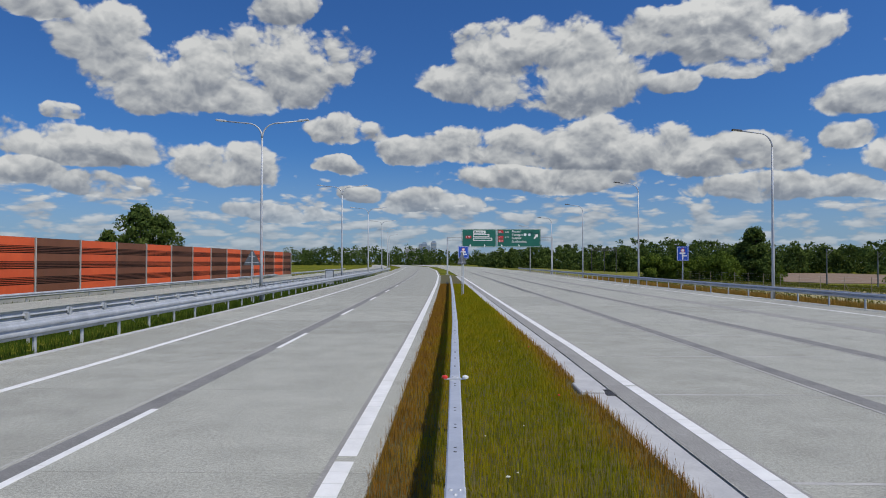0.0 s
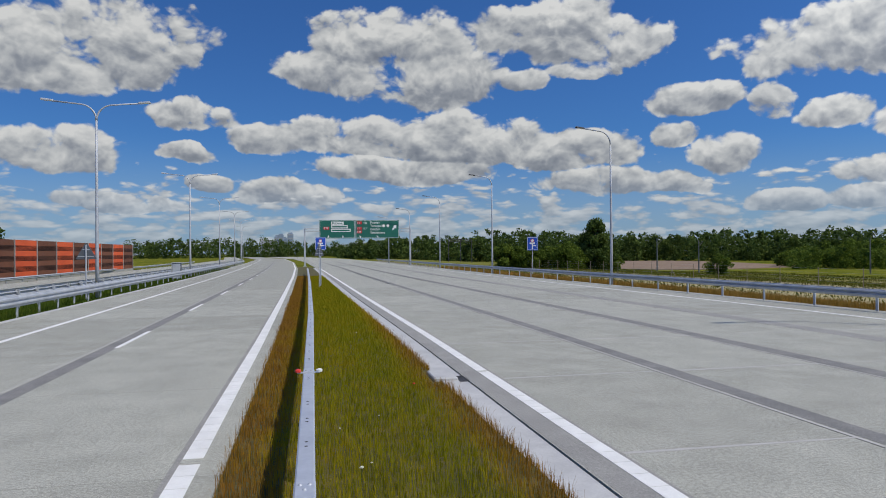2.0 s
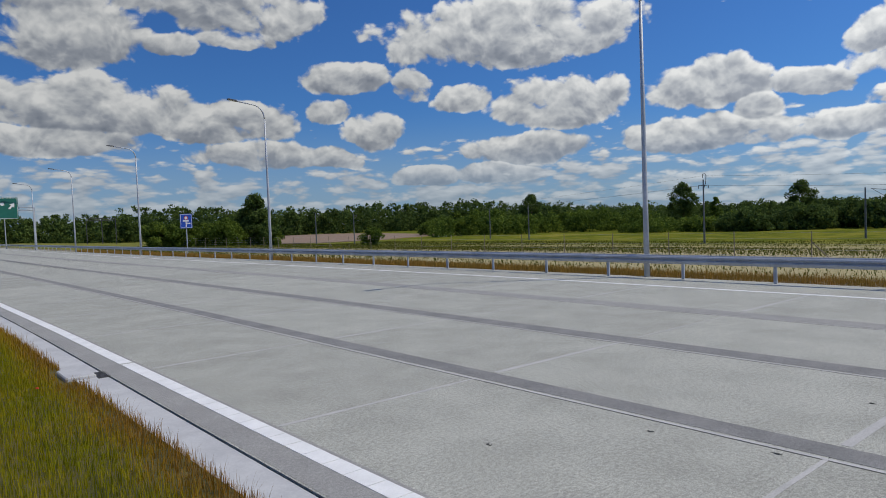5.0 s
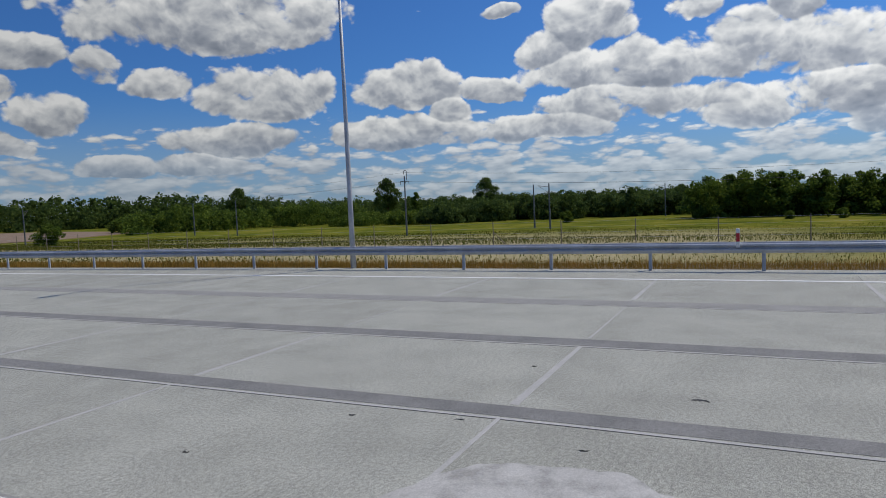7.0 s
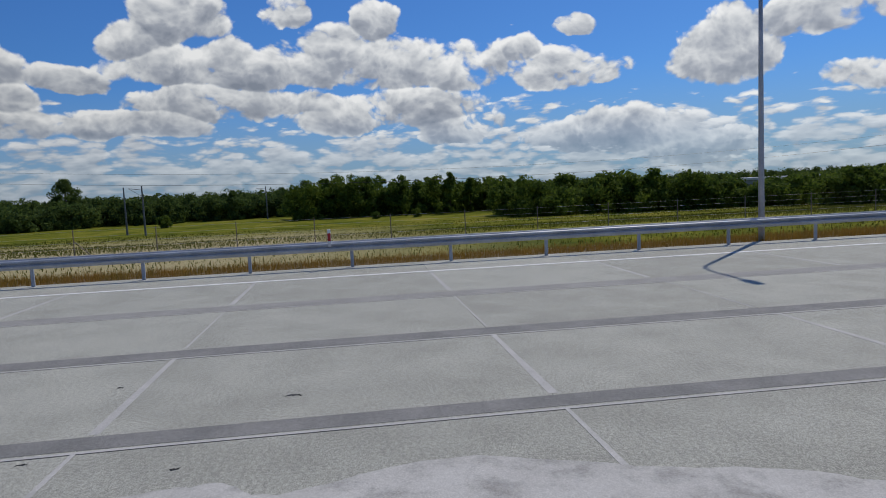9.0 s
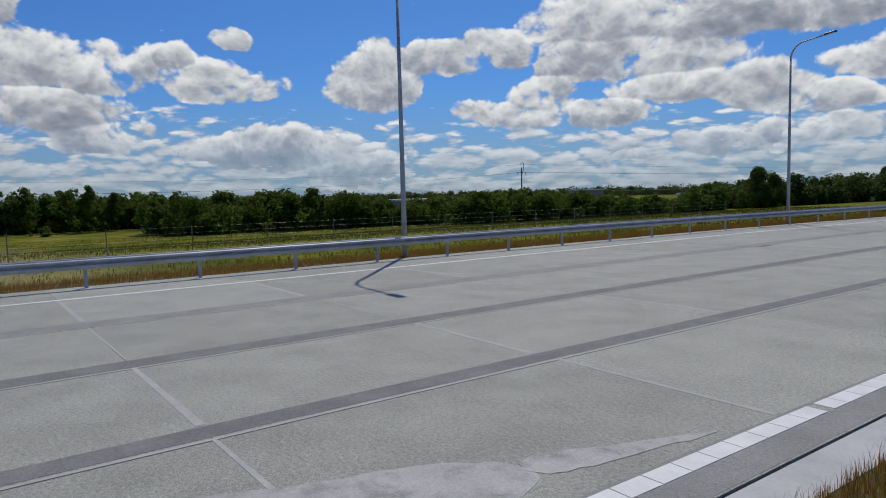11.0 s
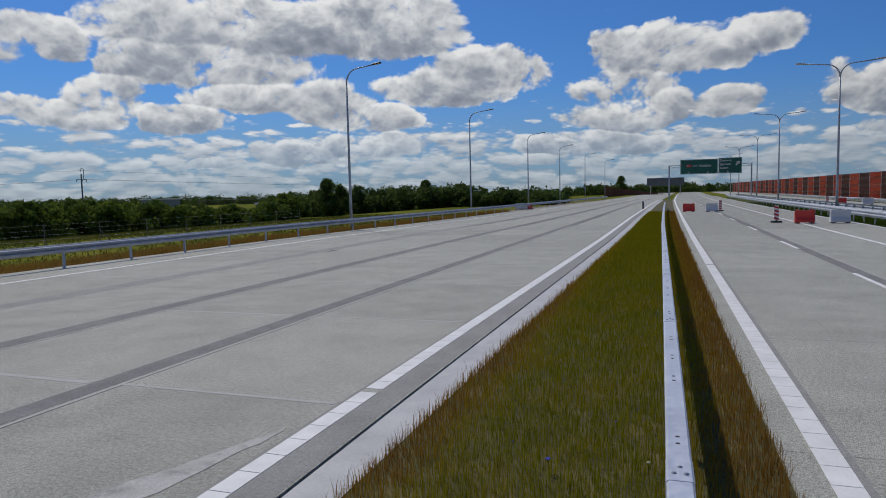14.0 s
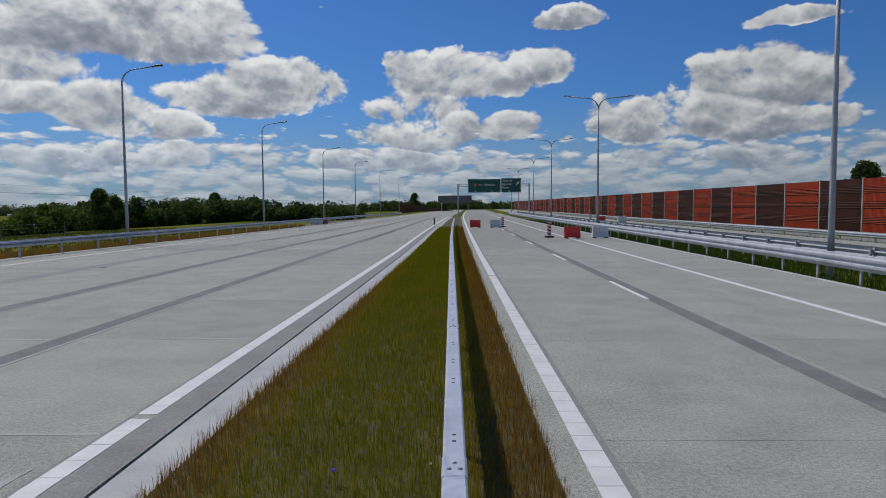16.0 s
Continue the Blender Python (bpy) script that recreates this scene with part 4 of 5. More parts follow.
def crown_clumps(h, w, base, count, rng, shape=1.0):
    rows = []
    for _ in range(count):
        t = rng.random()
        z = base + (h - base) * t
        spread = w / 2 * (math.sin(math.pi * min(max(t * 0.82 + 0.16, 0.0), 1.0)) ** shape)
        a, q = rng.random() * 6.283, math.sqrt(rng.random())
        rows.append((math.cos(a) * spread * q, math.sin(a) * spread * q, z, w * (0.10 + 0.10 * rng.random())))
    return rows


def tree(name, label, h, w, base, seed, material, clumps=46, leaves=60, size=0.34, shape=1.0, trunk=0.14, category="tree", group="trees"):
    """A tapered trunk with limbs and a crown of clumped leaves."""
    rng = np.random.default_rng(seed)
    ob = thing(name, label, category, group)
    rows = crown_clumps(h, w, base, clumps, rng, shape)
    stems = [tube([(0, 0, -0.3), (0.04 * h * 0.2, 0, h * 0.3), (0.0, 0.03 * h * 0.2, h * 0.62), (0, 0, h * 0.86)], [trunk * 1.25, trunk, trunk * 0.6, trunk * 0.2], 8)]
    for x, y, z, r in rows[:14]:
        z0 = max(z * 0.62, h * 0.12)
        stems.append(tube([(0, 0, z0), (x * 0.5, y * 0.5, z0 + (z - z0) * 0.6), (x, y, z)], [trunk * 0.5, trunk * 0.3, trunk * 0.1], 5))
    part("trunk", join(*stems), BARK, ob)
    v, f = foliage(rows, leaves, size, rng)
    me = bpy.data.meshes.new("crown")
    me.from_pydata(v.tolist(), [], f.tolist())
    me.materials.append(material)
    crown = new("crown", me)
    crown.parent = ob
    return ob


def polar(az, dist, z=None):
    x, y = math.sin(radians(az)) * dist, math.cos(radians(az)) * dist
    return x, y, ground_height(x, y) if z is None else z


def place(ob, az, dist, size=1.0, turn=0.0, first=False):
    x, y, z = polar(az, dist)
    m = pose(x, y, z, 0, 0, turn)
    if first:
        ob.matrix_basis = m
        return ob
    c = copy_thing(ob, m)
    c.scale = (size, size, size)
    return c


def woods(name, label, spots, material, seed, leaves=26, size=0.6):
    """Far trees beyond counting: rows of az, dist, height, width."""
    rng = np.random.default_rng(seed)
    rows = []
    for az, dist, h, w in spots:
        x, y, z = polar(az, dist)
        for cx, cy, cz, r in crown_clumps(h, w, h * 0.02, 15, rng, 0.55):
            rows.append((x + cx, y + cy, z + cz, r * 1.35))
    v, f = foliage(rows, leaves, size, rng)
    me = bpy.data.meshes.new(name)
    me.from_pydata(v.tolist(), [], f.tolist())
    me.materials.append(material)
    tagged(new(name, me), label, "woodland", kind="stuff")


def belt(az0, az1, step, dist, spread, tops, width, rng):
    """Spots along a belt; tops: elevations of the treetops over the eye at even steps of the belt."""
    out = []
    for az in np.arange(az0, az1, step):
        h = 2.5 - polar(az, dist)[2] + dist * math.tan(radians(np.interp(az, np.linspace(az0, az1, len(tops)), tops)))
        for _ in range(2):
            out.append((az + rng.uniform(-step, step), dist + rng.uniform(-spread, spread), h * rng.uniform(0.6, 1.06), width * rng.uniform(0.7, 1.3)))
    return out


rng = np.random.default_rng(11)
woods("far_woods", "dark mixed wood along the horizon", belt(2.5, 44, 0.27, 400, 40, [0.8, 1.3, 1.5, 1.75, 1.65, 1.6, 1.5, 1.5, 1.45, 1.4], 9, rng), LEAF_DARK, 21, 26, 1.05)
woods("far_woods", "dark wood far beyond the carriageways", belt(-14, 2.5, 0.4, 640, 40, [1.25, 1.35, 1.3, 1.2, 0.8], 13, rng), LEAF_DARK, 22, 18, 1.4)
woods("far_woods", "dark wood behind the fields", belt(43, 86, 0.3, 380, 40, [1.2, 0.9, 0.6, 0.5, 0.45, 0.45, 0.4], 10, rng), LEAF_DARK, 23, 24, 1.0)
woods("hedgerow", "leafy green thicket between the meadows", belt(38.5, 57, 0.5, 225, 22, [0.1, 0.75, 0.35, 0.25, 0.3], 7, rng), LEAF_MID, 24, 46, 0.55)
woods("hedgerow", "dense dark green thicket beyond the meadow", belt(63, 86, 0.55, 178, 12, [-0.3, 0.1, 0.25, 0.35, 0.3, 0.2], 6.5, rng), LEAF_DARK, 25, 70, 0.5)
woods("hedgerow", "low shrubs along the far meadow edge", belt(56, 66, 0.6, 190, 16, [-0.6, -0.7, -0.4], 6, rng), LEAF_MID, 33, 50, 0.5)
woods("hedgerow", "row of young pointed trees behind the meadow", belt(85.5, 104, 0.42, 146, 9, [0.75, 1.15, 1.05, 0.8, 0.45], 5.2, rng), LEAF_MID, 26, 90, 0.42)
woods("hedgerow", "broad green sumac thicket behind the meadow", belt(103, 120, 0.6, 116, 8, [0.3, 0.45, 0.42, 0.5, -0.1], 5, rng), LEAF_MID, 27, 90, 0.42)
woods("hedgerow", "low green thicket behind the meadow", belt(119, 149, 0.5, 122, 7, [-0.2, -0.75, -0.6, -0.1, 0.05, 0.05, -0.05, -0.7, -0.75, -0.55, 0.2], 5, rng), LEAF_MID, 28, 90, 0.42)
woods("hedgerow", "dark green thicket beside the road", belt(149, 172, 0.55, 165, 10, [0.3, 0.5, 0.4, 0.45, 0.1, -0.1], 7, rng), LEAF_DARK, 29, 70, 0.5)
woods("far_woods", "dark wood where the road vanishes", belt(171, 186, 0.5, 420, 20, [0.1, 0.35, 0.3, 0.35, 0.1], 9, rng), LEAF_DARK, 30, 24, 1.0)
woods("far_woods", "distant dark wood", belt(104, 150, 0.4, 600, 30, [0.22, 0.2, 0.15, 0.2, 0.15], 13, rng), LEAF_DARK, 31, 22, 1.1)

broad = tree("tree", "broad dark green deciduous tree", 10.0, 7.5, 0.3, 41, LEAF_DARK, 70, 110, 0.40)
place(broad, 24.2, 140, 1.0, first=True)
bush = tree("bush", "rounded leafy green bush", 4.6, 6.0, 0.2, 42, LEAF_MID, 44, 110, 0.34, 0.6, 0.06, "bush", "bushes")
place(bush, 16.6, 135, first=True)
slim = tree("tree", "slender upright green tree", 8.0, 3.4, 0.5, 43, LEAF_MID, 54, 80, 0.34, 0.9, 0.07)
place(slim, 98.5, 134, first=True)
spread_tree = tree("tree", "tall spreading tree standing alone", 14.0, 10.5, 4.2, 44, LEAF_DARK, 70, 90, 0.5)
place(spread_tree, 59.8, 245, 1.0, first=True)
for az, dist, s, turn in ((68.3, 255, 0.95, 40), (47.5, 270, 0.95, 90), (84.3, 190, 0.5, 10), (-25.6, 118, 0.82, 200), (-27.8, 122, 0.55, 20), (-24.1, 119, 0.72, 70), (131.2, 230, 0.42, 50)):
    place(spread_tree, az, dist, s, turn)
for az, dist, s, turn in ((18.4, 136, 1.0, 50), (21.4, 134, 1.1, 100), (22.4, 137, 0.9, 10), (19.8, 139, 0.9, 70), (33.6, 150, 0.85, 160), (17.6, 137, 0.9, 5), (25.4, 142, 0.8, 33), (61.5, 175, 0.7, 0), (75.0, 140, 0.5, 12), (95.5, 125, 0.35, 0), (92.0, 126, 0.3, 40)):
    place(bush, az, dist, s, turn)
for az, dist, s, turn in ((23.4, 144, 0.75, 30), (151.8, 140, 0.75, 40), (152.9, 143, 0.62, 90), (160.2, 160, 0.66, 20), (-148.6, 88, 0.72, 0), (-145.6, 92, 0.7, 60), (-151.0, 95, 0.52, 80), (176.7, 310, 0.85, 0)):
    place(broad, az, dist, s, turn)
for az, dist, s, turn in ((94.6, 130, 0.5, 0), (100.2, 138, 0.85, 40), (91.5, 140, 1.0, 20), (62.2, 225, 1.1, 60), (88.0, 142, 1.0, 5), (103.2, 138, 0.8, 70), (86.6, 144, 0.9, 15)):
    place(slim, az, dist, s, turn)


def field():
    spots = [polar(a, d) for a, d in ((26.0, 205), (29, 195), (34, 200), (38.5, 225), (39.5, 245), (34, 330), (30, 365), (26.0, 365))]
    v = [(x, y, z + 0.16) for x, y, z in spots] + [(x, y, z - 0.3) for x, y, z in spots]
    n = len(spots)
    f = [tuple(range(n - 1, -1, -1))] + [(i, (i + 1) % n, n + (i + 1) % n, n + i) for i in range(n)]
    tagged(mesh_object("field", v, f, FIELD_MAT), "bare pinkish-brown ploughed field", "field", kind="structure")


field()

# ---- signs and gantries ----
WHITE_SHEET = surface("white_sign_sheet", [(0.0, (0.70, 0.70, 0.68)), (1.0, (0.80, 0.80, 0.78))], 0.6, 8.0, 0.5, bump=0.0)
RED_SHEET = surface("red_sign_sheet", [(0.0, (0.45, 0.02, 0.025)), (1.0, (0.55, 0.03, 0.03))], 0.6, 8.0, 0.5, bump=0.0)


def lettering(text, size, material, parent, m):
    """Words in the built-in font as a thin mesh part."""
    curve = bpy.data.curves.new("lettering", "FONT")
    curve.body, curve.size, curve.extrude, curve.offset = text, size, 0.006, 0.012 * size
    tmp = new("lettering_tmp", curve)
    me = bpy.data.meshes.new_from_object(tmp)
    bpy.data.objects.remove(tmp)
    me.name = "lettering"
    me.materials.clear()
    me.materials.append(material)
    ob = new("lettering", me)
    ob.parent, ob.matrix_local = parent, m
    ob["label"] = text
    return ob


def truss(x0, x1, z, h=0.55, r=0.05):
    """A lattice beam along x."""
    pieces = []
    for zz in (z, z + h):
        for y in (-0.25, 0.25):
            pieces.append(tube([(x0, y, zz), (x1, y, zz)], r, 6))
    n = max(2, int(abs(x1 - x0) / 1.3))
    for i in range(n):
        a, b = x0 + (x1 - x0) * i / n, x0 + (x1 - x0) * (i + 1) / n
        for y in (-0.25, 0.25):
            pieces.append(tube([(a, y, z if i % 2 else z + h), (b, y, z + h if i % 2 else z)], r * 0.55, 5))
        pieces.append(tube([(a, -0.25, z), (a, 0.25, z)], r * 0.5, 5))
    return join(*pieces)


def arrow(m, parent, size, tilt=0.0):
    """A flat white arrow pointing down, or tilted."""
    v2 = [(-0.12, 0.5), (0.12, 0.5), (0.12, 0.0), (0.36, 0.0), (0.0, -0.5), (-0.36, 0.0), (-0.12, 0.0)]
    n = len(v2)
    v = [(x * size, y * size, 0.0) for x, y in v2] + [(x * size, y * size, 0.012) for x, y in v2]
    f = [tuple(range(n - 1, -1, -1)), tuple(range(n, 2 * n))] + [(i, (i + 1) % n, n + (i + 1) % n, n + i) for i in range(n)]
    ob = part("arrow", (v, f), WHITE_SHEET, parent)
    ob.matrix_local = m @ pose(0, 0, 0, 0, 0, tilt)


def plate(x0, x1, z0, z1, material, parent, y=-0.06, name="plate"):
    return part(name, block(x0, x1, y, y + 0.02, z0, z1, 0.004), material, parent)


def gantry(label, legs, beam_z):
    g = thing("sign_gantry", label, "sign gantry", "sign gantries")
    part("beam", truss(legs[0], legs[1], beam_z - 0.3), GALV, g)
    for x in legs:
        part("leg", join(block(x - 0.16, x + 0.16, -0.16, 0.16, -0.2, beam_z + 0.3, 0.03), block(x - 0.4, x + 0.4, -0.4, 0.4, -0.25, 0.05, 0.04)), GALV, g)
    return g


def sign_face(g, x0, x1, z0, z1, label):
    """A green board with a thin white border."""
    board = part("board", block(x0, x1, -0.42, -0.36, z0, z1, 0.02), SIGN_GREEN, g, label)
    b, w = 0.09, 0.05
    for a0, a1, c0, c1 in ((x0 + b, x1 - b, z1 - b - w, z1 - b), (x0 + b, x1 - b, z0 + b, z0 + b + w), (x0 + b, x0 + b + w, z0 + b, z1 - b), (x1 - b - w, x1 - b, z0 + b, z1 - b)):
        part("border", block(a0, a1, -0.428, -0.421, c0, c1), WHITE_SHEET, board)
    return board


def on_board(x, z):
    return pose(x, -0.425, z, 90, 0, 0)


north = gantry("steel lattice gantry carrying two green direction boards", (-1.6, 20.4), 7.5)
north.location = (0, 140, -0.02)
left_board = sign_face(north, 1.4, 8.68, 5.7, 9.5, "green direction board with white name plates")
right_board = sign_face(north, 8.78, 17.95, 5.7, 9.5, "green direction board with white place names")
plate(2.2, 3.4, 7.55, 8.1, RED_SHEET, left_board, -0.44)
lettering("S 79", 0.5, WHITE_SHEET, left_board, on_board(2.3, 7.65) @ pose(0, 0, 0.02))
for x1, z, word in ((6.4, 8.6, "Mokot\u00f3w"), (7.2, 7.85, ""), (7.8, 7.1, "")):
    plate(3.8, x1, z - 0.05, z + 0.6, WHITE_SHEET, left_board, -0.44)
    if word:
        lettering(word, 0.55, SIGN_GREEN, left_board, on_board(3.95, z + 0.1) @ pose(0, 0, 0.02))
    else:
        plate(3.95, x1 - 0.2, z + 0.13, z + 0.42, SIGN_GREEN, left_board, -0.452, "bar")
for x, tilt in ((3.2, 0), (6.2, 0)):
    arrow(on_board(x, 6.05), left_board, 0.55, tilt)
for x, tilt in ((9.8, 35), (13.4, 35)):
    arrow(on_board(x, 6.05), right_board, 0.55, tilt)
for x, z, word, mat in ((9.1, 8.75, "S 2", RED_SHEET), (9.1, 7.6, "S 7", RED_SHEET), (9.1, 6.85, "S 79", RED_SHEET), (10.4, 8.75, "E 30", SIGN_GREEN), (10.4, 7.6, "E 77", SIGN_GREEN)):
    plate(x, x + 1.05, z - 0.08, z + 0.48, mat, right_board, -0.44)
    lettering(word, 0.45, WHITE_SHEET, right_board, on_board(x + 0.08, z) @ pose(0, 0, 0.02))
for z, word in ((8.8, "Pozna\u0144"), (8.1, "Terespol"), (7.4, "Gda\u0144sk"), (6.7, "Sandomierz")):
    lettering(word, 0.66, WHITE_SHEET, right_board, on_board(11.9, z))
for x in (14.7, 15.6):
    ring = part("emblem", tube([(0, 0, 0), (0, 0, 0.012)], 0.3, 20), WHITE_SHEET, right_board)
    ring.matrix_local = on_board(x, 8.35)
arrow(on_board(17.0, 8.0), right_board, 1.3, 140)

south = gantry("steel lattice gantry carrying green direction boards", (1.4, 19.0), 7.5)
south.matrix_basis = pose(0, -165, -0.02, 0, 0, 180)
main_board = sign_face(south, 3.85, 11.95, 5.65, 9.0, "green direction board with a place name")
exit_board = sign_face(south, 12.05, 16.95, 5.65, 9.15, "green exit board with three place names")
for x, word, mat in ((5.2, "S 7", RED_SHEET), (6.5, "E 77", SIGN_GREEN)):
    plate(x, x + 1.05, 7.25, 7.85, mat, main_board, -0.44)
    lettering(word, 0.48, WHITE_SHEET, main_board, on_board(x + 0.08, 7.36) @ pose(0, 0, 0.02))
lettering("Krak\u00f3w", 0.78, WHITE_SHEET, main_board, on_board(8.0, 7.3))
for z, word in ((8.35, "Zamienie"), (7.5, "Zgorza\u0142a"), (6.65, "Raszyn")):
    lettering(word, 0.66, WHITE_SHEET, exit_board, on_board(12.3, z))
arrow(on_board(16.1, 7.9), exit_board, 1.2, 140)
for x in (5.7, 9.8):
    arrow(on_board(x, 6.0), main_board, 0.5)
arrow(on_board(14.0, 6.0), exit_board, 0.5, 35)

vms = thing("sign_board", "dark grey back of a wide board on steel legs", "sign board")
vms.location = (-0.9, -250, 0)
part("board", block(-6.3, 6.3, -0.12, 0.12, 3.45, 6.25, 0.03), SIGN_BACK, vms)
for i in range(5):
    part("rib", block(-6.2, 6.2, 0.121, 0.2, 3.7 + i * 0.55, 3.78 + i * 0.55), SIGN_BACK, vms)
for x in (-5.0, 5.0):
    part("leg", block(x - 0.12, x + 0.12, -0.32, -0.13, -0.2, 6.0, 0.02), GALV, vms)


def blue_sign(label, w, h, z, pole_top):
    """A blue board on a post, a turn-back arrow on it."""
    s = thing("road_sign", label, "road sign", "road signs")
    part("post", tube([(0, 0.06, -0.4), (0, 0.06, pole_top)], 0.045, 10), GALV, s)
    board = part("board", block(-w / 2, w / 2, -0.02, 0.01, z, z + h, 0.008), SIGN_BLUE, s)
    e = 0.03 * h
    for a0, a1, c0, c1 in ((-w / 2 + e, w / 2 - e, z + e, z + e * 1.8), (-w / 2 + e, w / 2 - e, z + h - e * 1.8, z + h - e), (-w / 2 + e, -w / 2 + e * 1.8, z + e, z + h - e), (w / 2 - e * 1.8, w / 2 - e, z + e, z + h - e)):
        part("border", block(a0, a1, -0.026, -0.0215, c0, c1), WHITE_SHEET, board)
    part("symbol", join(block(-0.05 * w, 0.05 * w, -0.03, -0.022, z + h * 0.08, z + h * 0.50)), WHITE_SHEET, board)
    part("symbol", join(block(0.05 * w, 0.36 * w, -0.03, -0.022, z + h * 0.30, z + h * 0.38)), WHITE_SHEET, board)
    part("symbol", block(-0.26 * w, 0.22 * w, -0.03, -0.022, z + h * 0.46, z + h * 0.58, 0.002), WHITE_SHEET, board)
    disc = part("symbol", tube([(0, 0, 0), (0, 0, 0.01)], 0.14 * h, 20), RED_SHEET, board)
    disc.matrix_local = pose(0, -0.022, z + h * 0.72, 90, 0, 0)
    disc2 = part("symbol", tube([(0, 0, 0.0), (0, 0, 0.006)], 0.10 * h, 20), WHITE_SHEET, board)
    disc2.matrix_local = pose(0, -0.033, z + h * 0.72, 90, 0, 0)
    return s


near_blue = blue_sign("blue road sign with white symbol beside the median guardrail", 0.82, 0.95, 2.86, 3.78)
near_blue.matrix_basis = pose(0.62, 51.5, -0.05)
far_blue = blue_sign("blue road sign with white symbol behind the outer guardrail", 1.12, 1.42, 3.0, 4.4)
far_blue.matrix_basis = pose(22.7, 66.8, -0.3, 0, 0, -16)


def warning_back(label, m):
    """The grey back of a triangular sign on its post."""
    s = thing("road_sign", label, "road sign", "road signs")
    w, z0, z1 = 0.55, 2.35, 3.28
    ring = [(-w, z0 + 0.05), (-w + 0.06, z0), (w - 0.06, z0), (w, z0 + 0.05), (0.06, z1), (-0.06, z1)]
    n = len(ring)
    v = [(x, -0.012, z) for x, z in ring] + [(x, 0.012, z) for x, z in ring]
    f = [tuple(range(n)), tuple(range(2 * n - 1, n - 1, -1))] + [(i, n + i, n + (i + 1) % n, (i + 1) % n) for i in range(n)]
    part("board", (v, f), SIGN_BACK, s, "bare grey metal back")
    part("rib", block(-0.42, 0.42, -0.03, -0.013, 2.5, 2.54), GALV, s)
    part("rib", block(-0.2, 0.2, -0.03, -0.013, 2.9, 2.94), GALV, s)
    part("post", tube([(0, -0.06, -0.3), (0, -0.06, 3.2)], 0.04, 10), GALV, s)
    s.matrix_basis = m


warning_back("grey back of a triangular warning sign between guardrails", pose(-12.85, 42.0, -0.05))
warning_back("grey back of a triangular warning sign on the median", pose(0.5, 50.4, 0.0) @ Matrix.Scale(0.62, 4, (1, 0, 0)))
cabinet = thing("cabinet", "small grey roadside cabinet behind the guardrail", "cabinet")
cabinet.location = (-14.0, 74.0, -0.1)
part("body", block(-0.45, 0.45, -0.25, 0.25, 0.0, 1.75, 0.02), SIGN_BACK, cabinet)
part("door", block(-0.4, 0.4, -0.272, -0.252, 0.15, 1.65, 0.008), GALV, cabinet)
part("roof", block(-0.5, 0.5, -0.3, 0.3, 1.752, 1.82, 0.02), GALV, cabinet)

# ---- site barriers ----


def water_barrier(label, material):
    """A hollow plastic barrier with feet and a stepped top."""
    b = thing("water_barrier", label, "barrier", "water-filled barriers")
    prof = [(-0.24, 0.06), (-0.24, 0.22), (-0.13, 0.40), (-0.10, 0.84), (0.10, 0.84), (0.13, 0.40), (0.24, 0.22), (0.24, 0.06)]
    v, f = extrude(prof, -0.58, 0.58)
    part("body", ([(y, x, z) for x, y, z in v], [tuple(reversed(q)) for q in f]), material, b)
    for x in (-0.42, 0.42):
        part("foot", block(x - 0.12, x + 0.12, -0.26, 0.26, 0.0, 0.06, 0.01), DARK_STEEL, b)
        part("lug", block(x - 0.07, x + 0.07, -0.08, 0.08, 0.841, 0.90, 0.015), material, b)
    part("cap", tube([(0, 0, 0.841), (0, 0, 0.875)], 0.06, 12), DARK_STEEL, b)
    return b


red_b = water_barrier("red plastic water-filled barrier standing on the carriageway", RED_PLASTIC)
red_b.matrix_basis = pose(-8.8, -49.2, 0)
white_b = water_barrier("white plastic water-filled barrier standing on the carriageway", WHITE_PLASTIC)
white_b.matrix_basis = pose(-10.88, -49.3, 0)
for x, y, turn in ((-2.54, -74.4, 0), (-20.5, -92, 5), (18.0, -93.2, 70)):
    copy_thing(red_b, pose(x, y, 0, 0, 0, turn))
for x, y, turn in ((-4.75, -74.0, 4), (-23.2, -91.5, 0), (18.7, -92.6, 15), (19.2, -92.4, 0)):
    copy_thing(white_b, pose(x, y, 0, 0, 0, turn))


def guide_board(label, m):
    """An upright board with slanting red and white stripes on a rubber foot."""
    g = thing("guide_board", label, "guide board", "guide boards")
    part("foot", block(-0.34, 0.34, -0.2, 0.2, 0.0, 0.11, 0.02), DARK_STEEL, g)
    board = part("board", block(-0.15, 0.15, -0.025, 0.025, 0.15, 1.15, 0.02), WHITE_PLASTIC, g)
    part("stem", tube([(0, 0, 0.1), (0, 0, 0.16)], 0.03, 8), DARK_STEEL, g)
    for i in range(4):
        z = 0.17 + i * 0.25
        v = [(-0.145, 0.0265, z), (0.145, 0.0265, z + 0.10), (0.145, 0.0265, min(z + 0.22, 1.14)), (-0.145, 0.0265, z + 0.12)]
        v += [(x, 0.03, zz) for x, y, zz in v]
        part("stripe", (v, [(3, 2, 1, 0), (4, 5, 6, 7), (0, 1, 5, 4), (1, 2, 6, 5), (2, 3, 7, 6), (3, 0, 4, 7)]), RED_SHEET, board)
    g.matrix_basis = m


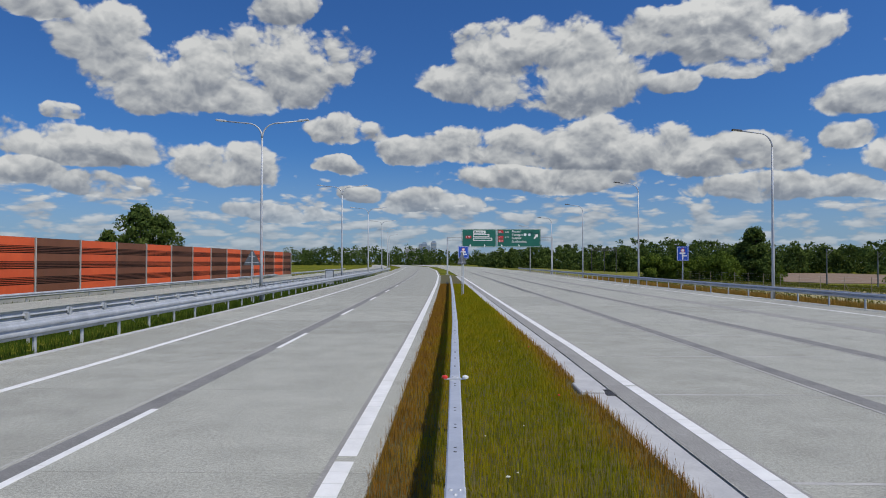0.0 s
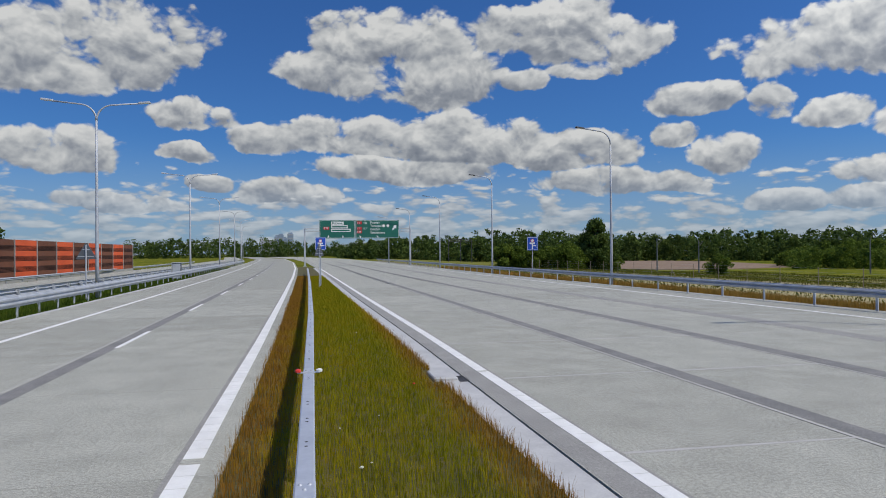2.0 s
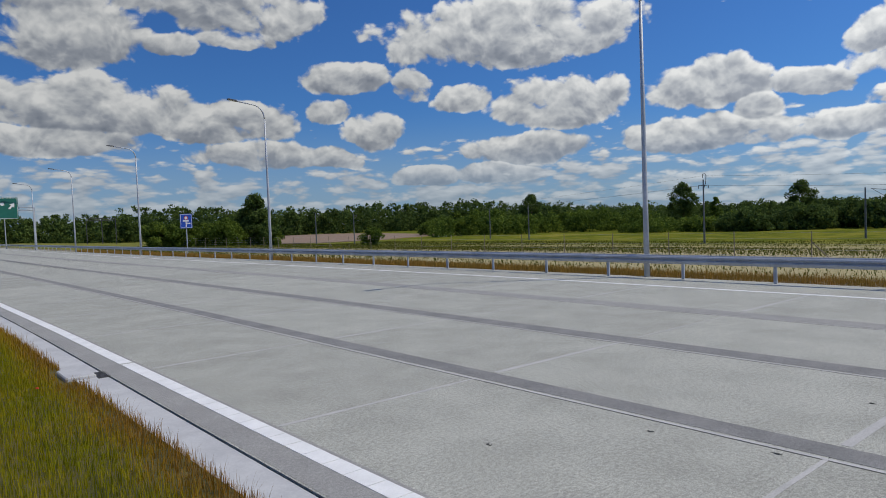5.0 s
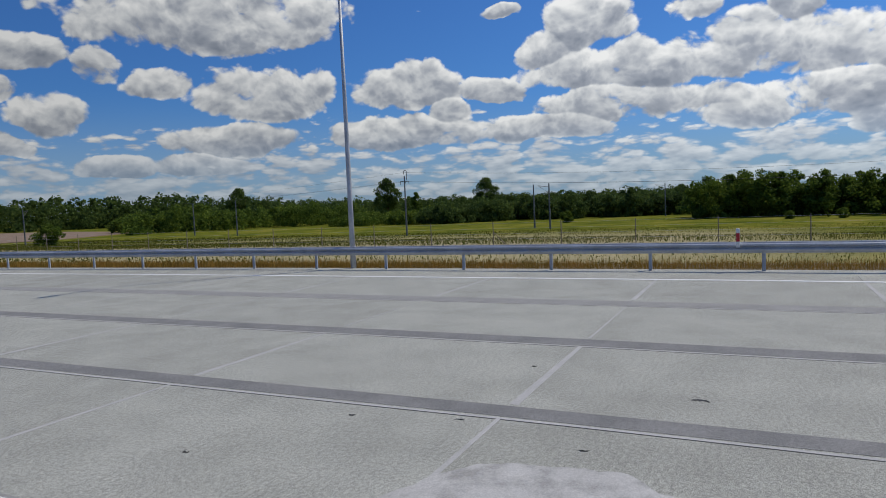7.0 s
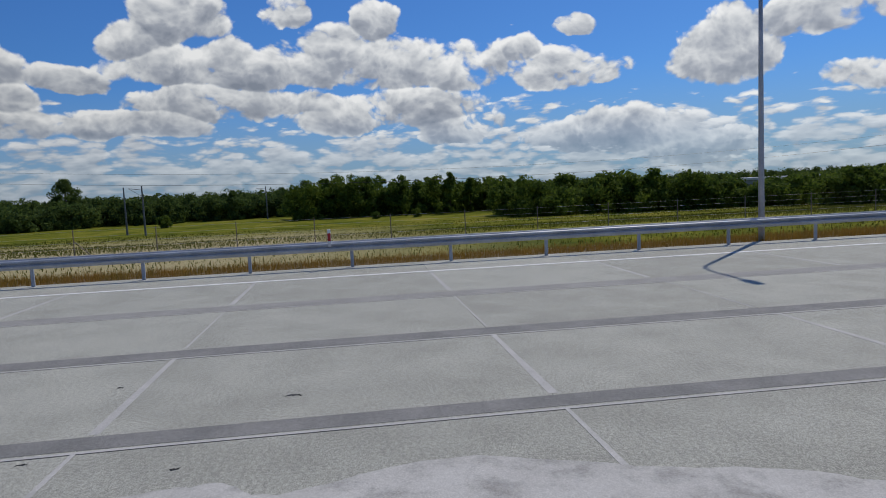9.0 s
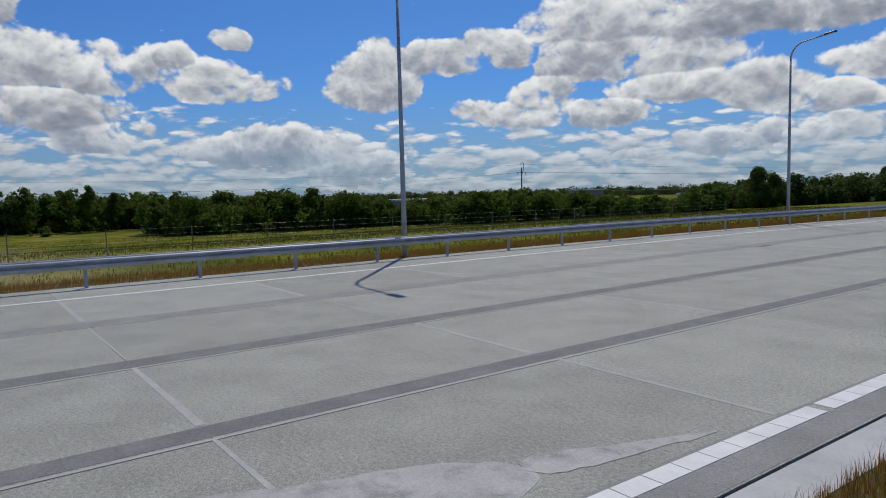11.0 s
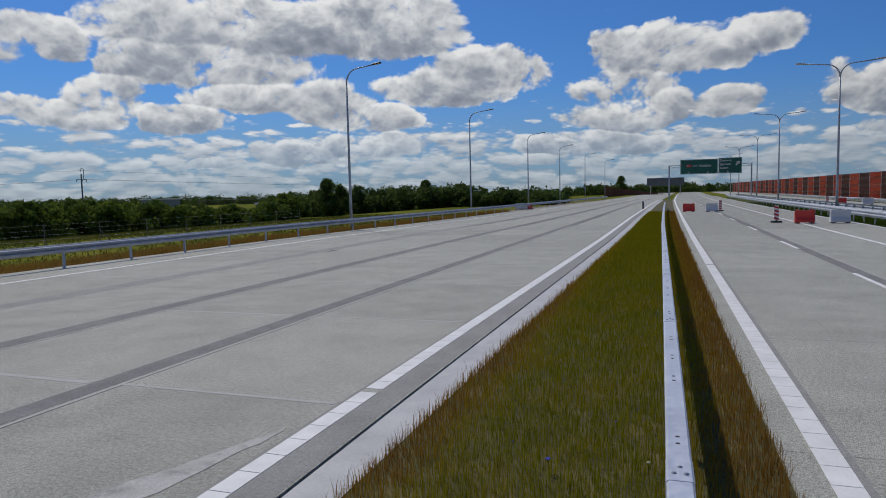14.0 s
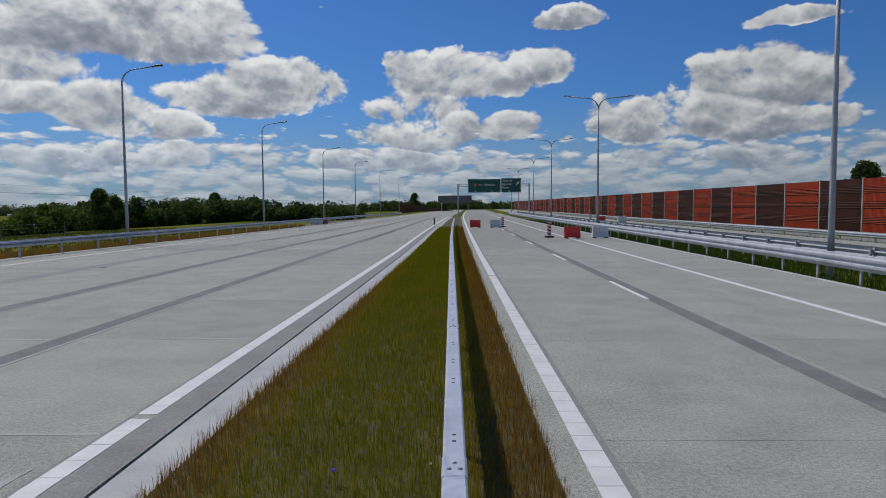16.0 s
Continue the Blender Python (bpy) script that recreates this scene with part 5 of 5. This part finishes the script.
guide_board("red and white striped guide board on a rubber foot", pose(-7.33, -50.6, 0))
guide_board("red and white striped guide board on a rubber foot", pose(-5.65, -75.2, 0))
guide_board("red and white striped guide board on a rubber foot", pose(-18.6, -90, 0))
marker = thing("delineator", "white delineator with a red reflector on the guardrail", "delineator")
marker.location = (22.34, 0.75, 0.86)
part("body", join(block(-0.03, 0.03, -0.055, 0.055, -0.12, 0.46, 0.015)), WHITE_PLASTIC, marker)
part("reflector", block(-0.034, -0.0305, -0.05, 0.05, 0.06, 0.32, 0.001), RED_SHEET, marker, "red reflective panel")

nose = thing("guide_post", "short grey guide post at the end of the channel", "guide post")
nose.location = (2.35, -86.0, -0.02)
part("body", block(-0.1, 0.1, -0.1, 0.1, 0.0, 0.95, 0.03), DARK_STEEL, nose)
part("cap", block(-0.12, 0.12, -0.12, 0.12, 0.951, 1.05, 0.03), WHITE_PLASTIC, nose)

# ---- fence and power line ----


def fence():
    f = thing("fence", "low wire game fence on thin posts in the meadow", "fence")
    post = None
    pts = []
    for k in range(-14, 34):
        y = -2.4 + 4.72 * k
        x = 42.3 - 0.025 * max(0, 12 - y) * (1 if y > -60 else 1.0)
        z = ground_height(x, y)
        pts.append((x, y, z))
        m = pose(x, y, z)
        if post is None:
            post = part("post", join(tube([(0, 0, -0.3), (0, 0, 1.72)], 0.032, 7), tube([(0, 0, 1.72), (-0.02, 0, 1.76)], [0.034, 0.01], 7)), TIMBER, f)
            post.matrix_local = m
        else:
            twin(post, f, m)
    for h in (0.25, 0.6, 0.95, 1.3, 1.65):
        part("wire", tube([(x - 0.03, y, z + h) for x, y, z in pts], 0.0045, 4), GALV, f)
    for k in (6, 18, 30):
        x, y, z = pts[k]
        part("brace", tube([(x, y, z + 1.1), (x, y - 1.1, z)], 0.028, 6), TIMBER, f)


fence()


def power_pole(label, height, arms):
    """A concrete mast with steel crossarms and insulators."""
    p = thing("power_pole", label, "power pole", "power poles")
    part("mast", tube([(0, 0, -0.4), (0, 0, height)], [0.17, 0.10], 10), SIGN_BACK, p)
    if arms == "hook":
        part("crossarm", join(tube([(-0.75, 0, height - 0.9), (0.75, 0, height - 0.9)], 0.05, 6), tube([(0, 0, height - 1.5), (0.35, 0, height - 0.5), (0.42, 0, height + 0.7), (0.2, 0, height + 0.95), (-0.1, 0, height + 0.8)], 0.05, 6)), DARK_STEEL, p)
        for x, z in ((-0.72, height - 0.9), (0.72, height - 0.9), (-0.1, height + 0.8)):
            part("insulator", tube([(x, 0, z), (x, 0, z - 0.2), (x, 0, z - 0.5)], [0.05, 0.06, 0.03], 7), DARK_STEEL, p)
    else:
        part("crossarm", join(tube([(0, 0, height - 0.6), (2.2, 0, height - 0.3)], 0.035, 6), tube([(0, 0, height - 1.6), (2.2, 0, height - 0.3)], 0.03, 6)), DARK_STEEL, p)
    return p


hook = power_pole("slim concrete power pole with a hooked crossarm", 10.0, "hook")
A = polar(61.3, 112)
B = polar(133.3, 128)
hook.matrix_basis = pose(*A, 0, 0, -60)
b_pole = copy_thing(hook, pose(B[0], B[1], B[2], 0, 0, -130))
mast = power_pole("concrete railway mast with a bracket arm", 7.6, "arm")
mast.matrix_basis = pose(*polar(72.3, 118), 0, 0, 20)
for az, dist, s in ((73.6, 112, 1.0), (47.2, 150, 0.95), (43.9, 170, 0.9), (29.0, 160, 0.95), (32.2, 165, 0.95), (83.0, 160, 1.0)):
    x, y, z = polar(az, dist)
    copy_thing(mast, pose(x, y, z, 0, 0, az))


def cable(a, b, sag, n=14):
    pts = []
    for i in range(n + 1):
        t = i / n
        p = Vector(a).lerp(Vector(b), t)
        pts.append((p.x, p.y, p.z - 4 * sag * t * (1 - t)))
    tagged(mesh_object("cable", *tube(pts, 0.014, 4), DARK_STEEL), "thin dark overhead power cable", "cable", "power cables")


C = polar(38.0, 420)
D = polar(176.0, 420)
for dz, off in ((9.1, -0.7), (9.1, 0.7), (10.6, 0.0)):
    cable((C[0] + off, C[1], C[2] + dz + 4), (A[0] + off, A[1], A[2] + dz), 2.0)
    cable((A[0] + off, A[1], A[2] + dz), (B[0] + off, B[1], B[2] + dz), 2.6, 24)
    cable((B[0] + off, B[1], B[2] + dz), (D[0] + off, D[1], D[2] + dz - 1), 2.0)

# ---- far buildings ----
METAL_WALL = surface("grey_cladding", [(0.0, (0.24, 0.26, 0.29)), (1.0, (0.33, 0.35, 0.38))], 0.3, 4.0, 0.6, bump=0.0)
PALE_ROOF = surface("pale_roof", [(0.0, (0.55, 0.57, 0.58)), (1.0, (0.70, 0.71, 0.71))], 0.3, 4.0, 0.5, bump=0.0)
# blue haze of the far air is put into this facade colour
HAZE_BLUE = surface("hazy_facade", [(0.0, (0.16, 0.22, 0.30)), (1.0, (0.24, 0.30, 0.38))], 0.05, 0.6, 0.4, bump=0.0)


def hall(label, az0, az1, dist, top_el, roof=0.6):
    """A long industrial hall seen over the thicket."""
    a, b = Vector(polar(az0, dist)), Vector(polar(az1, dist))
    mid, w = (a + b) / 2, (b - a).length
    h = 2.5 - mid.z + dist * math.tan(radians(top_el))
    t = thing("warehouse", label, "building", "far buildings")
    t.matrix_basis = pose(mid.x, mid.y, mid.z, 0, 0, -(az0 + az1) / 2)
    part("wall", block(-w / 2, w / 2, -6, 6, -0.5, h - roof), METAL_WALL, t)
    part("roof", block(-w / 2 - 0.4, w / 2 + 0.4, -6.4, 6.4, h - roof + 0.01, h, 0.1), PALE_ROOF, t)
    for i in range(4):
        x = -w / 2 + w * (i + 0.5) / 4
        part("gate", block(x - w * 0.05, x + w * 0.05, -6.05, -6.002, 0, (h - roof) * 0.7), SIGN_BACK, t)


hall("long low hall with a pale roof behind the thicket", 121.9, 128.2, 190, -0.32)
hall("small shed with a pale roof behind the thicket", 119.9, 121.0, 200, -0.55)
hall("grey windowless hall beyond the trees", 137.3, 140.1, 230, 0.1, 0.3)
hall("pale flat-roofed hall beyond the trees", 146.0, 149.0, 250, -0.4)
hall("flat-roofed office block beyond the trees", 167.1, 169.4, 300, -0.22)
hall("long pale building far along the road", -4.3, -3.1, 900, 1.22, 1.0)


def portal(label, az0, az1, dist, el, m=0.8):
    """A railway portal of lattice steel."""
    a, b = Vector(polar(az0, dist)), Vector(polar(az1, dist))
    mid, w = (a + b) / 2, (b - a).length
    h = 2.5 - mid.z + dist * math.tan(radians(el))
    t = thing("railway_portal", label, "railway portal", "railway portals")
    t.matrix_basis = pose(mid.x, mid.y, mid.z, 0, 0, -(az0 + az1) / 2)
    part("beam", truss(-w / 2, w / 2, h - m, m, 0.09), DARK_STEEL, t)
    for x in (-w / 2, w * 0.02, w / 2):
        part("leg", tube([(x, 0, -0.3), (x, 0, h)], 0.13, 6), DARK_STEEL, t)


portal("dark lattice railway portal beyond the meadow", 141.5, 146.8, 170, -0.1)
portal("grey lattice railway portal before the wood", 11.6, 13.6, 240, 1.15, 0.7)


def tower(label, az, dist, w, el):
    x, y, z = polar(az, dist)
    h = 2.5 - z + dist * math.tan(radians(el))
    t = thing("tower_block", label, "building", "far buildings")
    t.matrix_basis = pose(x, y, z, 0, 0, -az)
    part("wall", block(-w / 2, w / 2, -w / 2, w / 2, 0, h, 1.0), HAZE_BLUE, t)
    part("roof", block(-w / 3, w / 3, -w / 3, w / 3, h, h + 2.5, 0.3), HAZE_BLUE, t)
    for i in range(int(h / 8)):
        part("window_band", block(-w / 2 + 1, w / 2 - 1, -w / 2 - 0.15, -w / 2 - 0.01, 4 + i * 8, 7 + i * 8), METAL_WALL, t)


for az, w, el in ((-2.95, 11, 1.5), (-2.65, 13, 1.62), (-2.3, 9, 1.35), (-1.85, 13, 1.72)):
    tower("hazy blue tower block on the skyline", az, 1500, w, el)

# far noise barrier beside the curve
far_wall = thing("noise_barrier", "dark red-brown noise barrier where the road bends away", "noise barrier")
for i in range(14):
    az = 175.5 + 0.36 * i
    x, y, z = polar(az, 300)
    p = part("panel", block(-1.0, 1.0, -0.1, 0.1, -0.5, 2.5 - z + 300 * math.tan(radians(0.25 - 0.055 * i)), 0.02), BROWN, far_wall)
    p.matrix_local = pose(x, y, z, 0, 0, -az)

# ---- small things on the ground ----


def drain_box():
    d = thing("drain_inlet", "pale concrete drain inlet with a dark grate beside the channel", "drain")
    d.location = (0, 0, 0)
    part("slab", block(2.38, 2.86, 13.15, 14.05, -0.06, 0.05, 0.02), GUTTER_MAT, d)
    part("grate", block(2.865, 3.08, 13.0, 13.6, -0.05, -0.006, 0.002), SEAL, d)
    for i in range(6):
        part("bar", block(2.875, 3.07, 13.04 + i * 0.09, 13.07 + i * 0.09, -0.005, 0.003), DARK_STEEL, d)


drain_box()


def stain(points, label, z=0.0034, material=FILM, seed=0):
    """A thin uneven film on the slabs round a few corner points."""
    rng2 = random.Random(seed)
    n = len(points)
    ring = []
    for i in range(n):
        p0, p1, p2, p3 = (Vector(points[(i + k) % n]) for k in (-1, 0, 1, 2))
        for s in range(6):
            t = s / 6
            q = 0.5 * ((2 * p1) + (p2 - p0) * t + (2 * p0 - 5 * p1 + 4 * p2 - p3) * t * t + (3 * p1 - p0 - 3 * p2 + p3) * t ** 3)
            ring.append((q.x + rng2.uniform(-0.03, 0.03), q.y + rng2.uniform(-0.03, 0.03)))
    m = len(ring)
    v = [(x, y, z) for x, y in ring] + [(x, y, z - 0.002) for x, y in ring]
    f = [tuple(range(m)), tuple(range(2 * m - 1, m - 1, -1))] + [(i, m + i, m + (i + 1) % m, (i + 1) % m) for i in range(m)]
    me = mesh_object("stain", v, f, material)
    bm = bmesh.new()
    bm.from_mesh(me.data)
    bmesh.ops.recalc_face_normals(bm, faces=bm.faces)
    bmesh.ops.triangulate(bm, faces=[q for q in bm.faces if len(q.verts) > 4])
    bm.to_mesh(me.data)
    bm.free()
    tagged(me, label, "stain", kind="structure")


stain([(4.3, 3.1), (5.3, 2.96), (5.97, 2.5), (6.1, 1.8), (6.12, 1.2), (5.8, 0.7), (6.2, -0.8), (5.6, -2.4), (5.15, -3.7), (4.6, -4.25), (4.1, -3.6), (4.0, 0.0)], "pale dried cement spill on the slabs", seed=1)
stain([(4.6, -4.2), (4.72, -4.6), (4.42, -5.3), (3.95, -6.45), (4.12, -5.3), (4.3, -4.4)], "pale dried cement streak on the slabs", 0.0046, seed=2)
for x, y, s in ((8.57, 0.79, 0.085), (6.8, 4.58, 0.03), (7.04, 3.27, 0.03), (6.57, 1.72, 0.025), (5.2, 5.6, 0.02), (9.6, 3.2, 0.02), (14.5, -27.5, 0.35)):
    stain([(x - s * 0.4, y - s), (x + s * 0.3, y - s * 0.6), (x + s * 0.35, y + s * 0.8), (x - s * 0.2, y + s)], "small dark tar spot on concrete", 0.0036, SEAL, seed=int(abs(x * 10)))


def flowers(name, label, spots, material, group):
    base = None
    for x, y, z, s in spots:
        if base is None:
            base = thing(name, label, "flower", group)
            part("stem", tube([(0, 0, 0), (0.01, 0, z)], 0.003, 4), GREEN, base)
            head = [tube([(0.01, 0, z), (0.01 + 0.014 * math.cos(a), 0.014 * math.sin(a), z + 0.008), (0.01 + 0.026 * math.cos(a), 0.026 * math.sin(a), z + 0.004)], [0.004, 0.012, 0.004], 6) for a in (0.3, 1.87, 3.44, 5.0)]
            part("petals", join(*head), material, base)
            base.location = (x, y, -0.02)
        else:
            copy_thing(base, pose(x, y, -0.02, 0, 0, x * 77)).scale = (s, s, s)


BLUE_PETAL = surface("blue_petal", [(0.0, (0.10, 0.10, 0.55)), (1.0, (0.16, 0.16, 0.70))], 5.0, 50.0, 0.7, bump=0.0)
RED_PETAL = surface("red_petal", [(0.0, (0.60, 0.03, 0.015)), (1.0, (0.75, 0.05, 0.02))], 5.0, 50.0, 0.7, bump=0.0)
PALE_PETAL = surface("pale_petal", [(0.0, (0.60, 0.58, 0.42)), (1.0, (0.74, 0.72, 0.58))], 5.0, 50.0, 0.7, bump=0.0)
flowers("poppy", "red poppy in the median grass", [(1.76, 11.8, 0.25, 1), (2.0, 18.5, 0.25, 0.9)], RED_PETAL, "poppies")
flowers("cornflower", "small blue cornflower in the median grass", [(1.05, -6.05, 0.14, 0.75), (1.5, -6.6, 0.2, 0.4), (0.55, -7.4, 0.2, 0.5), (0.75, -8.2, 0.2, 0.45), (0.35, -7.9, 0.2, 0.4)], BLUE_PETAL, "cornflowers")
flowers("daisy", "pale wild flower in the median grass", [(0.55, 7.6, 0.2, 0.8), (0.7, 8.0, 0.2, 0.6), (1.3, 20, 0.24, 1), (0.4, 9.6, 0.2, 0.6), (1.0, 10.2, 0.22, 0.6), (0.2, -6.2, 0.2, 0.7)], PALE_PETAL, "wild flowers")

# ---- carriageway pieces ----
markings()
surface_bands()
slabs(road_wide, ((shift(x_r, -0.53), x_j1), (x_j1, x_j2), (x_j2, x_j3), (x_j3, shift(x_re, 2.75))), -50, 58, JOINT_AT, JOINT_STEP)
slabs(road_narrow, ((x_side, shift(x_c, -0.445)), (shift(x_c, -0.445), shift(x_l, 0.42))), -48, 52, 8.25, JOINT_STEP)
